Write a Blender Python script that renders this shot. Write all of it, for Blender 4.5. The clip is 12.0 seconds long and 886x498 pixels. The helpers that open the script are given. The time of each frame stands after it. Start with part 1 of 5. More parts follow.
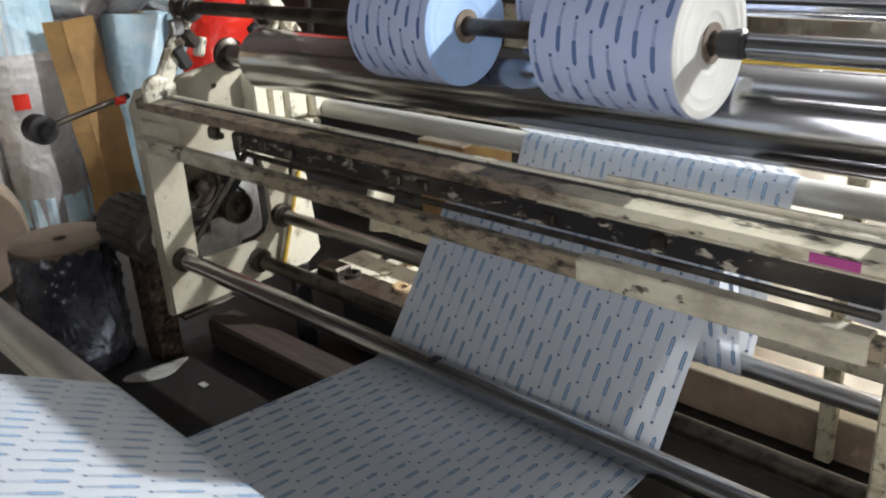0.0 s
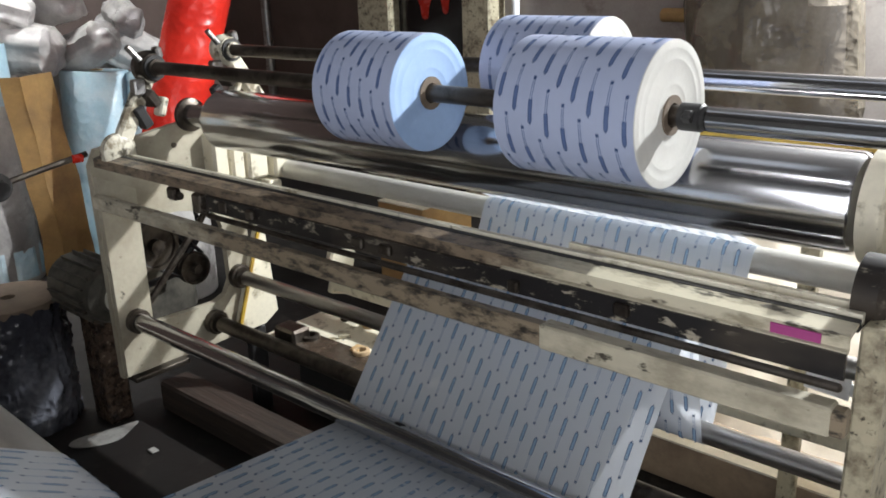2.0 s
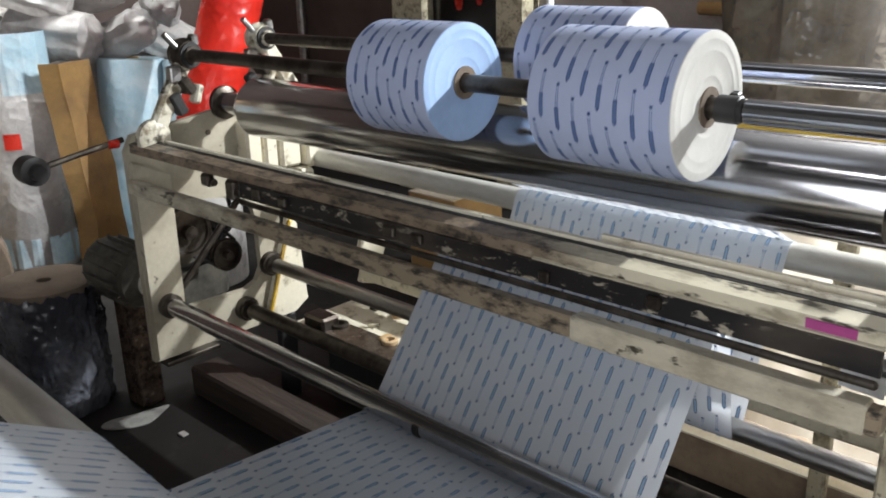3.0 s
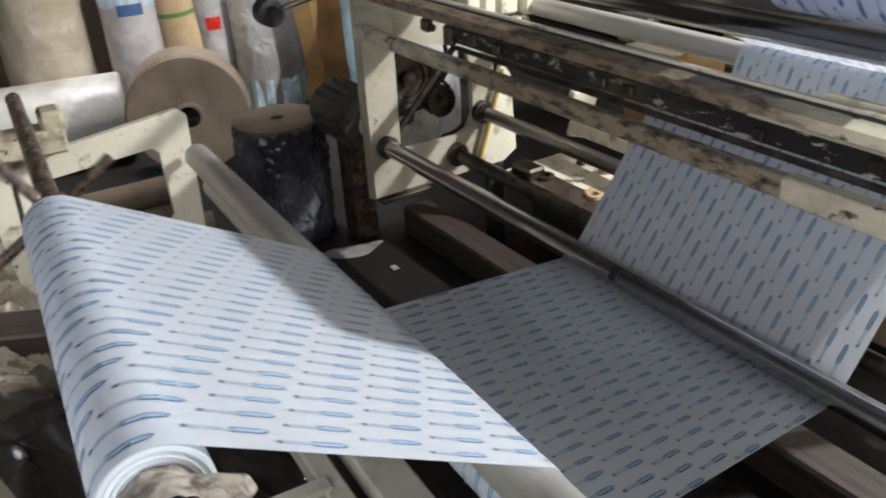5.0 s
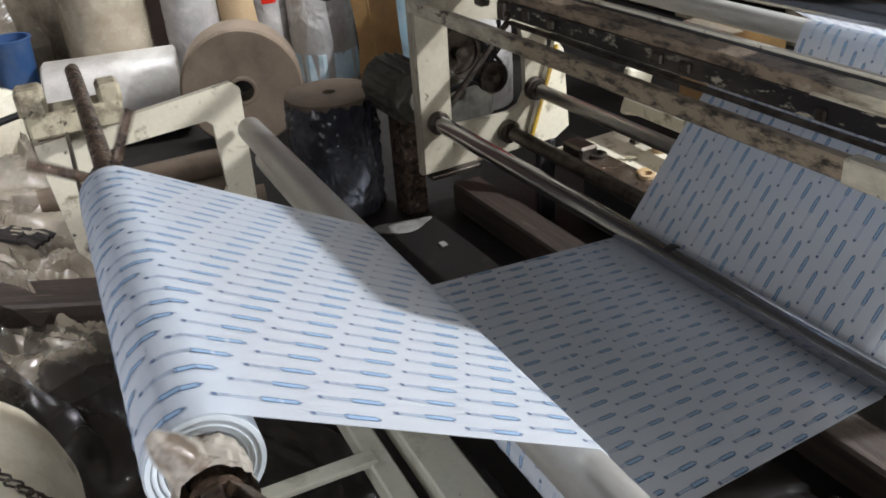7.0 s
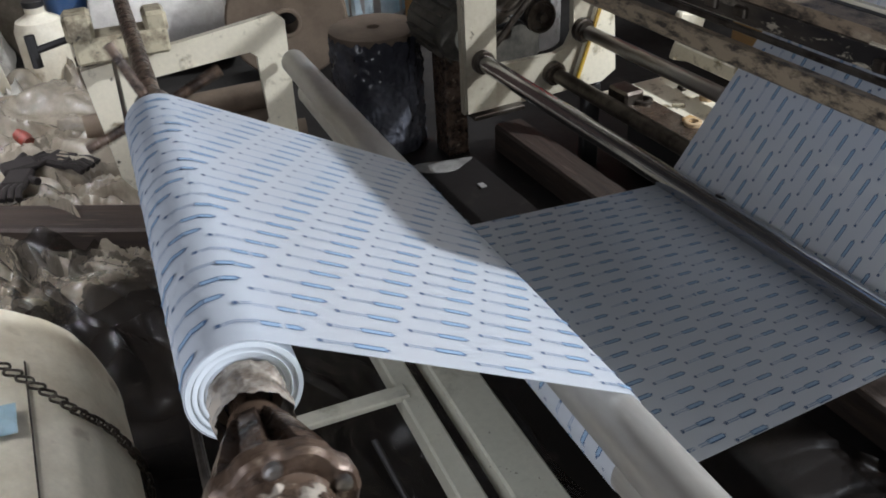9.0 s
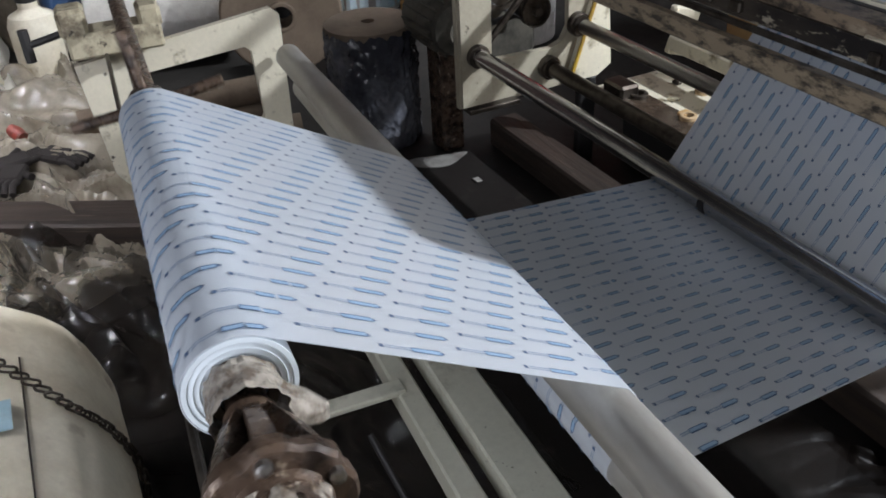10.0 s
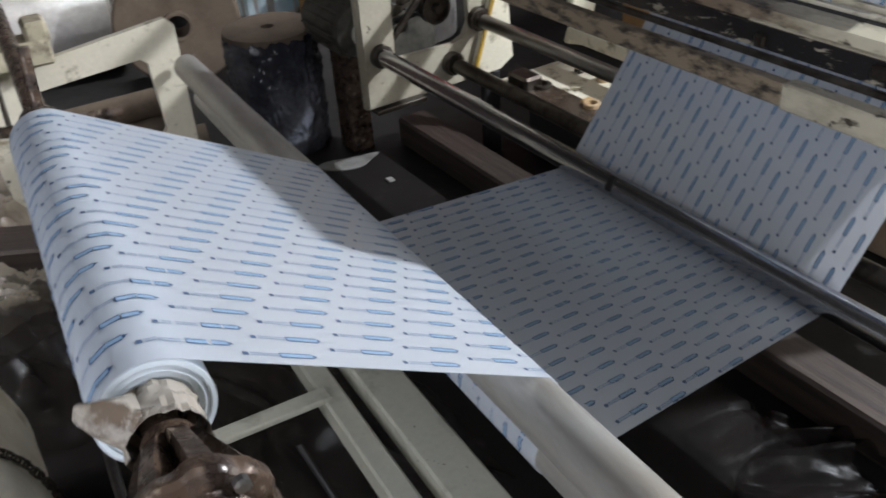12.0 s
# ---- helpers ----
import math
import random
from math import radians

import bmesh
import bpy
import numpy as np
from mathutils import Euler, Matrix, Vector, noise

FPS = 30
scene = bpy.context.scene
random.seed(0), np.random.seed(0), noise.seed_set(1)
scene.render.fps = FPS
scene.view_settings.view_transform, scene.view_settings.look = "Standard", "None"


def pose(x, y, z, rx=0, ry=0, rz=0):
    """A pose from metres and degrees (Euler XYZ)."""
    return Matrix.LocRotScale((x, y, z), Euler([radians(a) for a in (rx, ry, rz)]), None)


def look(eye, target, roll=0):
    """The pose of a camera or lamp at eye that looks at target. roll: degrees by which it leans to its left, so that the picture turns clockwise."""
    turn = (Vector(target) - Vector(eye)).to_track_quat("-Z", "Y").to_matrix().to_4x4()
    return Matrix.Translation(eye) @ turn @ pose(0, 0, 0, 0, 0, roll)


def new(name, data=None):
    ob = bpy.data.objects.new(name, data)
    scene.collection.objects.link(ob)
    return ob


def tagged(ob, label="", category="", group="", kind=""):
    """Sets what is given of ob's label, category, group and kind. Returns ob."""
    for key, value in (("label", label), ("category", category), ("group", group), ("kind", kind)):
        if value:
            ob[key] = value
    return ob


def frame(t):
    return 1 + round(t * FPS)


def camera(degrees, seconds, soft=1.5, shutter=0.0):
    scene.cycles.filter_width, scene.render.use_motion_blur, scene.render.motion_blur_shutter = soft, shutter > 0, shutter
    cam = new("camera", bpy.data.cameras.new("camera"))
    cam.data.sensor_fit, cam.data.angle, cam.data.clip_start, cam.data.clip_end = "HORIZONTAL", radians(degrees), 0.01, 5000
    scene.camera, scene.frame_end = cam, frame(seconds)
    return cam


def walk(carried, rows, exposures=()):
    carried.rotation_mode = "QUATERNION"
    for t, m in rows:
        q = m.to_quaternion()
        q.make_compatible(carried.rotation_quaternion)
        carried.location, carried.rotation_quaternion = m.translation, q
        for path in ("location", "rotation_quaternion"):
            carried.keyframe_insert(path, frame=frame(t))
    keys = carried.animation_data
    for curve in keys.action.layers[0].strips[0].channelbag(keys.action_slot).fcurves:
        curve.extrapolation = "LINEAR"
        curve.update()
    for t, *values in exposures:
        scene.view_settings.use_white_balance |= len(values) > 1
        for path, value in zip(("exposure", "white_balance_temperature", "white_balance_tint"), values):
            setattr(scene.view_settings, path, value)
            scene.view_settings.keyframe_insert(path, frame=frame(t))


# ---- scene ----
cam = camera(54.4, 12.0, 1.75, 0.4)
PATH = [
    (0, (2.1, -1.062, 1.335), (0.787, 0.247, 0.585), -3.6),
    (0.5, (2.104, -1.063, 1.338), (0.816, 0.313, 0.67), -3.7),
    (1, (2.101, -1.064, 1.34), (0.817, 0.331, 0.703), -3.1),
    (1.5, (2.091, -1.061, 1.339), (0.822, 0.352, 0.712), -2.5),
    (2, (2.086, -1.062, 1.341), (0.819, 0.354, 0.717), -1.9),
    (2.5, (2.082, -1.062, 1.339), (0.798, 0.341, 0.719), -1.5),
    (4.5, (2.111, -1.09, 1.332), (0.644, -0.025, 0.487), -3.2),
    (5, (2.122, -1.093, 1.335), (0.598, -0.182, 0.414), -3.7),
    (5.5, (2.119, -1.092, 1.334), (0.541, -0.286, 0.406), -4.5),
    (6, (2.118, -1.091, 1.333), (0.539, -0.295, 0.398), -5.3),
    (6.5, (2.117, -1.091, 1.332), (0.557, -0.279, 0.378), -4.4),
    (7, (2.117, -1.091, 1.332), (0.556, -0.292, 0.371), -4.3),
    (7.5, (2.114, -1.091, 1.329), (0.562, -0.322, 0.328), -4.4),
    (9.5, (2.117, -1.095, 1.33), (0.577, -0.415, 0.25), -3.3),
    (10, (2.115, -1.094, 1.329), (0.583, -0.402, 0.245), -3.5),
    (10.5, (2.115, -1.092, 1.329), (0.595, -0.382, 0.24), -3.9),
    (11, (2.114, -1.093, 1.329), (0.608, -0.359, 0.236), -3.8),
    (11.5, (2.114, -1.091, 1.329), (0.615, -0.348, 0.233), -4.1),
    (12, (2.117, -1.087, 1.332), (0.679, -0.236, 0.234), -4.3),
]
walk(cam, [(t, look(e, g, r)) for t, e, g, r in PATH], [(0.0, 0.78, 6650, 10), (2.7, 0.76, 6650, 10), (5.0, 0.70, 6680, 11), (7.7, 0.62, 6480, 12), (9.3, 0.43, 6350, 12), (12.0, 0.47, 6350, 12)])

# ---- light: one strong lamp high on the wall behind the winder, added fill lights ----
world = bpy.data.worlds.new("hall_air")
scene.world = world
world.use_nodes = True
world.node_tree.nodes["Background"].inputs[0].default_value = (0.52, 0.64, 0.86, 1)
world.node_tree.nodes["Background"].inputs[1].default_value = 0.009


def lamp(name, kind, m, power, colour, **more):
    data = bpy.data.lights.new(name, kind)
    data.energy, data.color = power, colour
    for key, value in more.items():
        setattr(data, key, value)
    ob = new(name, data)
    ob.matrix_world = m
    return ob


LAMP = (2.08, 2.3, 2.42)
lamp("wall_lamp", "POINT", pose(*LAMP), 450, (0.89, 0.95, 1.0), shadow_soft_size=0.045)
# Fill lights with no seen source, added to lift shade and background.
lamp("tube_light", "AREA", look((0.6, -0.2, 3.1), (0.6, -0.2, 0)), 1.5, (0.78, 0.87, 1.0), shape="RECTANGLE", size=2.4, size_y=0.5)
lamp("gate_daylight", "AREA", look((2.7, -2.65, 1.15), (1.1, 0, 0.7)), 42, (0.90, 0.93, 1.0), shape="RECTANGLE", size=2.0, size_y=2.0)
lamp("side_tube_light", "AREA", look((-0.1, -2.6, 2.6), (-0.1, -1.5, 0.1)), 8, (0.95, 0.97, 1.0), shape="RECTANGLE", size=2.8, size_y=0.3, spread=0.62)
lamp("far_tube_light", "AREA", look((-1.7, 0.1, 3.1), (-1.9, 0.1, 0)), 13, (0.93, 0.97, 1.0), shape="RECTANGLE", size=1.6, size_y=0.4, spread=1.1)


# ---- materials ----
def srgb(*c):
    return tuple((v / 12.92 if v <= 0.04045 else ((v + 0.055) / 1.055) ** 2.4) for v in c) + (1,)


CREAM = (0.67, 0.62, 0.49, 1)
GRIME = (0.055, 0.045, 0.03, 1)


def material(name, base, rough=0.5, metal=0.0, second=None, scale=8.0, low=0.45, high=0.6, grain=0.06, grain_scale=90.0,
             bump=0.15, stretch=(1, 1, 1), rough_low=None, third=None, third_scale=2.5, third_low=0.55, third_high=0.7, trans=0.0, alpha=1.0, dark_span=None, oil=GRIME):
    """Two or three colours mixed by noise at two sizes, fine grain, relief and uneven gloss."""
    m = bpy.data.materials.new(name)
    m.use_nodes = True
    nt = m.node_tree
    n, l = nt.nodes, nt.links
    p = n["Principled BSDF"]
    co = n.new("ShaderNodeTexCoord")
    mp = n.new("ShaderNodeMapping")
    mp.inputs["Scale"].default_value = stretch
    l.new(co.outputs["Object"], mp.inputs["Vector"])
    oi = n.new("ShaderNodeObjectInfo")
    add = n.new("ShaderNodeVectorMath")
    add.operation = "MULTIPLY_ADD"
    add.inputs[1].default_value = (7.3, 3.1, 5.7)
    l.new(oi.outputs["Random"], add.inputs[0])
    l.new(mp.outputs[0], add.inputs[2])

    def noise_node(sc, detail=5.0, r=0.6):
        t = n.new("ShaderNodeTexNoise")
        t.inputs["Scale"].default_value, t.inputs["Detail"].default_value, t.inputs["Roughness"].default_value = sc, detail, r
        l.new(add.outputs[0], t.inputs["Vector"])
        return t.outputs["Fac"]

    def ramp(src, a, b):
        r = n.new("ShaderNodeMapRange")
        r.inputs["From Min"].default_value, r.inputs["From Max"].default_value = a, b
        l.new(src, r.inputs["Value"])
        return r.outputs[0]

    def mix(fac, a, b):
        x = n.new("ShaderNodeMix")
        x.data_type = "RGBA"
        for i, v in ((0, fac), (6, a), (7, b)):
            if isinstance(v, (tuple, float)):
                x.inputs[i].default_value = v
            else:
                l.new(v, x.inputs[i])
        return x.outputs[2]

    colour = base
    wear = None
    if second:
        wear = ramp(noise_node(scale, 7.0, 0.65), low, high)
        colour = mix(wear, colour, second)
    if third:
        colour = mix(ramp(noise_node(third_scale, 4.0), third_low, third_high), colour, third)
    if dark_span:
        # the paint darkens along x over this span, broken up by noise
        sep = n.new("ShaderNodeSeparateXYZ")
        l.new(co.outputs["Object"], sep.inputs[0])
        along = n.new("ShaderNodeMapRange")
        along.inputs["From Min"].default_value, along.inputs["From Max"].default_value = dark_span
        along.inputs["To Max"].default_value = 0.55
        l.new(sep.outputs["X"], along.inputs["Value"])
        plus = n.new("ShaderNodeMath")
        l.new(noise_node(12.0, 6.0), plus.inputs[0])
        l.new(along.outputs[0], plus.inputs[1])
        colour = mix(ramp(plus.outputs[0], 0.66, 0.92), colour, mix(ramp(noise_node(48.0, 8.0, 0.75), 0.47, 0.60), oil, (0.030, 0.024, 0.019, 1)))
    g = noise_node(grain_scale, 3.0)
    dark = n.new("ShaderNodeMapRange")
    dark.inputs["To Min"].default_value, dark.inputs["To Max"].default_value = 1 - grain * 2, 1 + grain * 2
    l.new(g, dark.inputs["Value"])
    sc = n.new("ShaderNodeVectorMath")
    sc.operation = "SCALE"
    if isinstance(colour, tuple):
        sc.inputs[0].default_value = colour[:3]
    else:
        l.new(colour, sc.inputs[0])
    l.new(dark.outputs[0], sc.inputs["Scale"])
    l.new(sc.outputs[0], p.inputs["Base Color"])
    rr = n.new("ShaderNodeMapRange")
    rr.inputs["To Min"].default_value, rr.inputs["To Max"].default_value = max(0.02, rough - 0.12), min(1, rough + 0.12)
    l.new(noise_node(scale * 1.7 if second else 14.0), rr.inputs["Value"])
    l.new(rr.outputs[0], p.inputs["Roughness"])
    p.inputs["Metallic"].default_value = metal
    p.inputs["Transmission Weight"].default_value = trans
    p.inputs["Alpha"].default_value = alpha
    if bump:
        b = n.new("ShaderNodeBump")
        b.inputs["Strength"].default_value, b.inputs["Distance"].default_value = bump, 0.002
        l.new(g if wear is None else wear, b.inputs["Height"])
        l.new(b.outputs[0], p.inputs["Normal"])
    return m


M = {}
M["cream"] = material("cream_paint", CREAM, 0.42, 0, (0.20, 0.16, 0.09, 1), 14, 0.56, 0.68, third=GRIME, third_scale=30, third_low=0.66, third_high=0.72)
# Cream paint greyed and darkened to carry the far frame's shade.
M["frame_shade_paint"] = material("shaded_cream_paint", (0.41, 0.375, 0.29, 1), 0.45, 0, (0.29, 0.255, 0.19, 1), 6, 0.42, 0.66, third=GRIME, third_scale=26, third_low=0.68, third_high=0.73)
M["cream_worn"] = material("worn_cream_paint", (0.46, 0.41, 0.29, 1), 0.45, 0, (0.15, 0.12, 0.08, 1), 26, 0.46, 0.66, third=GRIME, third_scale=55, third_low=0.60, third_high=0.66)
M["cream_chipped"] = material("chipped_cream_paint", (0.60, 0.56, 0.45, 1), 0.42, 0, (0.22, 0.18, 0.12, 1), 22, 0.50, 0.60, third=GRIME, third_scale=16, third_low=0.56, third_high=0.62)
M["bar_paint"] = material("half_dark_cream_paint", (0.56, 0.51, 0.38, 1), 0.42, 0, (0.30, 0.26, 0.18, 1), 30, 0.48, 0.62, third=GRIME, third_scale=26, third_low=0.58, third_high=0.63, stretch=(0.4, 1, 1), dark_span=(1.55, 1.18), oil=(0.21, 0.158, 0.108, 1))
M["sleeve_paint"] = material("old_cream_paint", (0.54, 0.49, 0.37, 1), 0.42, 0, (0.34, 0.30, 0.22, 1), 20, 0.42, 0.62, third=GRIME, third_scale=46, third_low=0.62, third_high=0.68, stretch=(0.5, 1, 1))
M["tube_paint"] = material("scuffed_cream_paint", (0.48, 0.44, 0.34, 1), 0.42, 0, (0.24, 0.205, 0.15, 1), 24, 0.40, 0.62, third=GRIME, third_scale=40, third_low=0.58, third_high=0.64, stretch=(0.4, 1, 1), dark_span=(0.25, 0.72), oil=(0.28, 0.22, 0.15, 1))
M["black_worn"] = material("oily_black_paint", (0.012, 0.010, 0.010, 1), 0.45, 0, (0.34, 0.30, 0.23, 1), 58, 0.565, 0.62, third=(0.045, 0.036, 0.028, 1), third_scale=6, third_low=0.5, third_high=0.62, stretch=(0.4, 1, 1))
M["dark_brown"] = material("dark_brown_sheet", (0.07, 0.05, 0.036, 1), 0.25, 0, (0.03, 0.021, 0.016, 1), 12, 0.4, 0.65, bump=0.3)
M["black_worn"].node_tree.nodes["Principled BSDF"].inputs["Specular IOR Level"].default_value = 0.3
M["green_beam"] = material("grey_green_paint", (0.52, 0.51, 0.42, 1), 0.5, 0, (0.30, 0.285, 0.22, 1), 12, 0.54, 0.72, third=GRIME, third_scale=40, third_low=0.68, third_high=0.72)
M["chrome"] = material("polished_steel", (0.50, 0.50, 0.52, 1), 0.17, 1.0, (0.34, 0.325, 0.31, 1), 5, 0.45, 0.75, stretch=(0.35, 3, 3), bump=0.03)
M["steel"] = material("dull_steel", (0.42, 0.41, 0.40, 1), 0.34, 1.0, (0.20, 0.17, 0.14, 1), 9, 0.5, 0.7, stretch=(0.4, 3, 3), bump=0.05)
M["alu"] = material("grey_roller_skin", (0.46, 0.45, 0.42, 1), 0.40, 0.55, (0.34, 0.31, 0.26, 1), 6, 0.45, 0.7, stretch=(0.5, 2, 2), bump=0.05)
M["pale_roller"] = material("pale_roller_skin", (0.54, 0.53, 0.49, 1), 0.35, 0.25, (0.40, 0.38, 0.33, 1), 6, 0.45, 0.7, stretch=(0.5, 2, 2), bump=0.05)
M["dark_steel"] = material("dark_oiled_steel", (0.10, 0.085, 0.07, 1), 0.38, 0.8, (0.045, 0.035, 0.028, 1), 16, 0.45, 0.6)
M["brown_iron"] = material("greasy_cast_iron", (0.105, 0.070, 0.049, 1), 0.28, 0.3, (0.024, 0.015, 0.011, 1), 30, 0.45, 0.60, bump=0.6, third=(0.34, 0.27, 0.20, 1), third_scale=46, third_low=0.62, third_high=0.69)
M["black"] = material("black_rubber", (0.018, 0.017, 0.017, 1), 0.5, 0)
M["film"] = material("white_printed_film", (0.765, 0.812, 0.868, 1), 0.42, 0, (0.72, 0.772, 0.838, 1), 3, 0.4, 0.7, grain=0.01, bump=0)
nt = M["film"].node_tree
glow = nt.nodes.new("ShaderNodeBsdfTranslucent")
glow.inputs["Color"].default_value = (0.82, 0.83, 0.85, 1)
both = nt.nodes.new("ShaderNodeMixShader")
both.inputs[0].default_value = 0.50
nt.links.new(nt.nodes["Principled BSDF"].outputs[0], both.inputs[1])
nt.links.new(glow.outputs[0], both.inputs[2])
clear_film = nt.nodes.new("ShaderNodeBsdfTransparent")
thin = nt.nodes.new("ShaderNodeMixShader")
thin.inputs[0].default_value = 0.18
nt.links.new(both.outputs[0], thin.inputs[1])
nt.links.new(clear_film.outputs[0], thin.inputs[2])
nt.links.new(thin.outputs[0], nt.nodes["Material Output"].inputs["Surface"])
M["film_solid"] = material("wound_white_film", (0.70, 0.765, 0.81, 1), 0.42, 0, (0.65, 0.72, 0.77, 1), 3, 0.4, 0.7, grain=0.01, bump=0)
M["ink"] = material("blue_ink", (0.022, 0.072, 0.18, 1), 0.5, 0, grain=0.05, bump=0)
M["ink_grey"] = material("grey_blue_ink", (0.08, 0.13, 0.23, 1), 0.5, 0, grain=0.05, bump=0)
M["ink_pale"] = material("pale_ink_line", (0.27, 0.35, 0.48, 1), 0.5, 0, grain=0.05, bump=0)
M["card"] = material("brown_cardboard", (0.50, 0.31, 0.12, 1), 0.75, 0, (0.33, 0.20, 0.09, 1), 6, 0.4, 0.7)
M["core_board"] = material("grey_core_board", (0.185, 0.138, 0.098, 1), 0.8, 0, (0.12, 0.088, 0.062, 1), 9, 0.4, 0.7)
M["pale_board"] = material("pale_tan_board", (0.60, 0.48, 0.33, 1), 0.75, 0, (0.50, 0.38, 0.25, 1), 5, 0.4, 0.7)
M["dark_board"] = material("dark_brown_board", (0.36, 0.265, 0.18, 1), 0.6, 0, (0.20, 0.145, 0.10, 1), 4, 0.4, 0.6, third=(0.36, 0.27, 0.18, 1), third_scale=7, third_low=0.58, third_high=0.66)
M["tube_board"] = material("tan_tube_board", (0.50, 0.36, 0.21, 1), 0.75, 0, (0.42, 0.29, 0.16, 1), 5, 0.4, 0.7)
M["wood"] = material("old_timber", (0.042, 0.027, 0.019, 1), 0.7, 0, (0.018, 0.012, 0.009, 1), 9, 0.38, 0.62, third=(0.10, 0.075, 0.055, 1), third_scale=18, third_low=0.62, third_high=0.72, stretch=(0.25, 4, 4), bump=0.6)
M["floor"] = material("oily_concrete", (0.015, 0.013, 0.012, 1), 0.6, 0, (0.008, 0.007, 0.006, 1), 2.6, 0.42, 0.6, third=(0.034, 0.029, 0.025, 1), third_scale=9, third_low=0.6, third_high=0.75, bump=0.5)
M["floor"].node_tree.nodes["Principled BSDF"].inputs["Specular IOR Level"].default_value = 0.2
M["wall"] = material("stained_plaster", (0.42, 0.38, 0.35, 1), 0.85, 0, (0.28, 0.24, 0.22, 1), 1.8, 0.4, 0.7, third=(0.20, 0.16, 0.14, 1), third_scale=5, third_low=0.62, third_high=0.75)
# Dark colour for unseen walls and ceiling, so that they bounce less light.
M["unseen_dark"] = material("bounce_cut_plaster", (0.10, 0.097, 0.094, 1), 0.85, 0, (0.06, 0.058, 0.056, 1), 2.0, 0.4, 0.7)
M["brown_wall"] = material("dark_brown_panel", (0.13, 0.085, 0.07, 1), 0.6, 0, (0.08, 0.055, 0.045, 1), 3, 0.4, 0.7)
M["red"] = material("red_plastic_wrap", (0.62, 0.03, 0.015, 1), 0.28, 0, (0.45, 0.02, 0.012, 1), 8, 0.4, 0.7, bump=0.4)
M["dull_red"] = material("dirty_red_plastic", (0.26, 0.04, 0.025, 1), 0.5, 0, (0.10, 0.03, 0.02, 1), 30, 0.45, 0.6)
M["white_wrap"] = material("white_wrap", (0.60, 0.58, 0.53, 1), 0.38, 0, (0.45, 0.42, 0.36, 1), 5, 0.45, 0.65, bump=0.4)
M["dirty_white"] = material("soiled_white_foam", (0.80, 0.75, 0.62, 1), 0.55, 0, (0.60, 0.53, 0.40, 1), 5, 0.42, 0.66, third=(0.24, 0.17, 0.10, 1), third_scale=6, third_low=0.60, third_high=0.74, bump=0.3)
M["blue"] = material("blue_plastic", (0.035, 0.095, 0.24, 1), 0.4, 0, (0.08, 0.12, 0.2, 1), 9, 0.5, 0.7)
M["magenta"] = material("magenta_label", (0.36, 0.05, 0.20, 1), 0.5, 0)
M["paper"] = material("white_paper", (0.75, 0.76, 0.78, 1), 0.6, 0)
M["yellow"] = material("yellow_paint", (0.62, 0.40, 0.05, 1), 0.5, 0, (0.3, 0.18, 0.04, 1), 10, 0.5, 0.7)
M["motor"] = material("grey_green_motor", (0.085, 0.078, 0.062, 1), 0.55, 0.1, (0.03, 0.027, 0.022, 1), 14, 0.42, 0.62, third=(0.10, 0.08, 0.055, 1), third_scale=8, third_low=0.58, third_high=0.7)
M["film_waste"] = material("dusty_film_scrap", (0.30, 0.29, 0.27, 1), 0.4, 0, (0.18, 0.17, 0.16, 1), 20, 0.45, 0.65)
M["wound"] = material("wound_blue_white_film", (0.40, 0.45, 0.60, 1), 0.40, 0, (0.36, 0.41, 0.56, 1), 3, 0.4, 0.7, grain=0.01, bump=0)
M["wound_side"] = material("wound_film_edge", (0.66, 0.65, 0.61, 1), 0.5, 0, (0.58, 0.57, 0.53, 1), 12, 0.4, 0.7, grain=0.03, bump=0.05)
# Left roll's copy of wound_side, tinted blue to imitate cool light on it.
M["wound_side_cool"] = material("cool_lit_film_edge", (0.33, 0.47, 0.70, 1), 0.5, 0, (0.28, 0.41, 0.64, 1), 12, 0.4, 0.7, grain=0.03, bump=0.05)
M["ink_deep"] = material("doubled_blue_ink", (0.045, 0.085, 0.20, 1), 0.5, 0, grain=0.05, bump=0)
M["ink_wound"] = material("doubled_light_ink", (0.10, 0.15, 0.30, 1), 0.5, 0, grain=0.05, bump=0)
M["cloth"] = material("black_glove_cloth", (0.013, 0.009, 0.008, 1), 0.9, 0)


def plastic(name, base, second, alpha, rough, crease, strength):
    """Thin crumpled plastic: sharp creases at two sizes, glossy, partly seen through."""
    m = material(name, base, rough, 0, second, 5, 0.40, 0.66, bump=0, alpha=alpha)
    n, l = m.node_tree.nodes, m.node_tree.links
    p = n["Principled BSDF"]
    co = n.new("ShaderNodeTexCoord")
    warp = n.new("ShaderNodeTexNoise")
    warp.inputs["Scale"].default_value = crease * 0.35
    l.new(co.outputs["Object"], warp.inputs["Vector"])
    shift = n.new("ShaderNodeVectorMath")
    shift.operation = "MULTIPLY_ADD"
    shift.inputs[1].default_value = (0.16, 0.16, 0.16)
    l.new(warp.outputs["Color"], shift.inputs[0])
    l.new(co.outputs["Object"], shift.inputs[2])
    last = None
    for k, d in ((1.0, 0.012), (2.9, 0.005)):
        v = n.new("ShaderNodeTexVoronoi")
        v.feature = "F1"
        v.inputs["Scale"].default_value = crease * k
        l.new(shift.outputs[0], v.inputs["Vector"])
        b = n.new("ShaderNodeBump")
        b.inputs["Strength"].default_value, b.inputs["Distance"].default_value = strength, d
        l.new(v.outputs["Distance"], b.inputs["Height"])
        if last is not None:
            l.new(last, b.inputs["Normal"])
        last = b.outputs[0]
    l.new(last, p.inputs["Normal"])
    return m


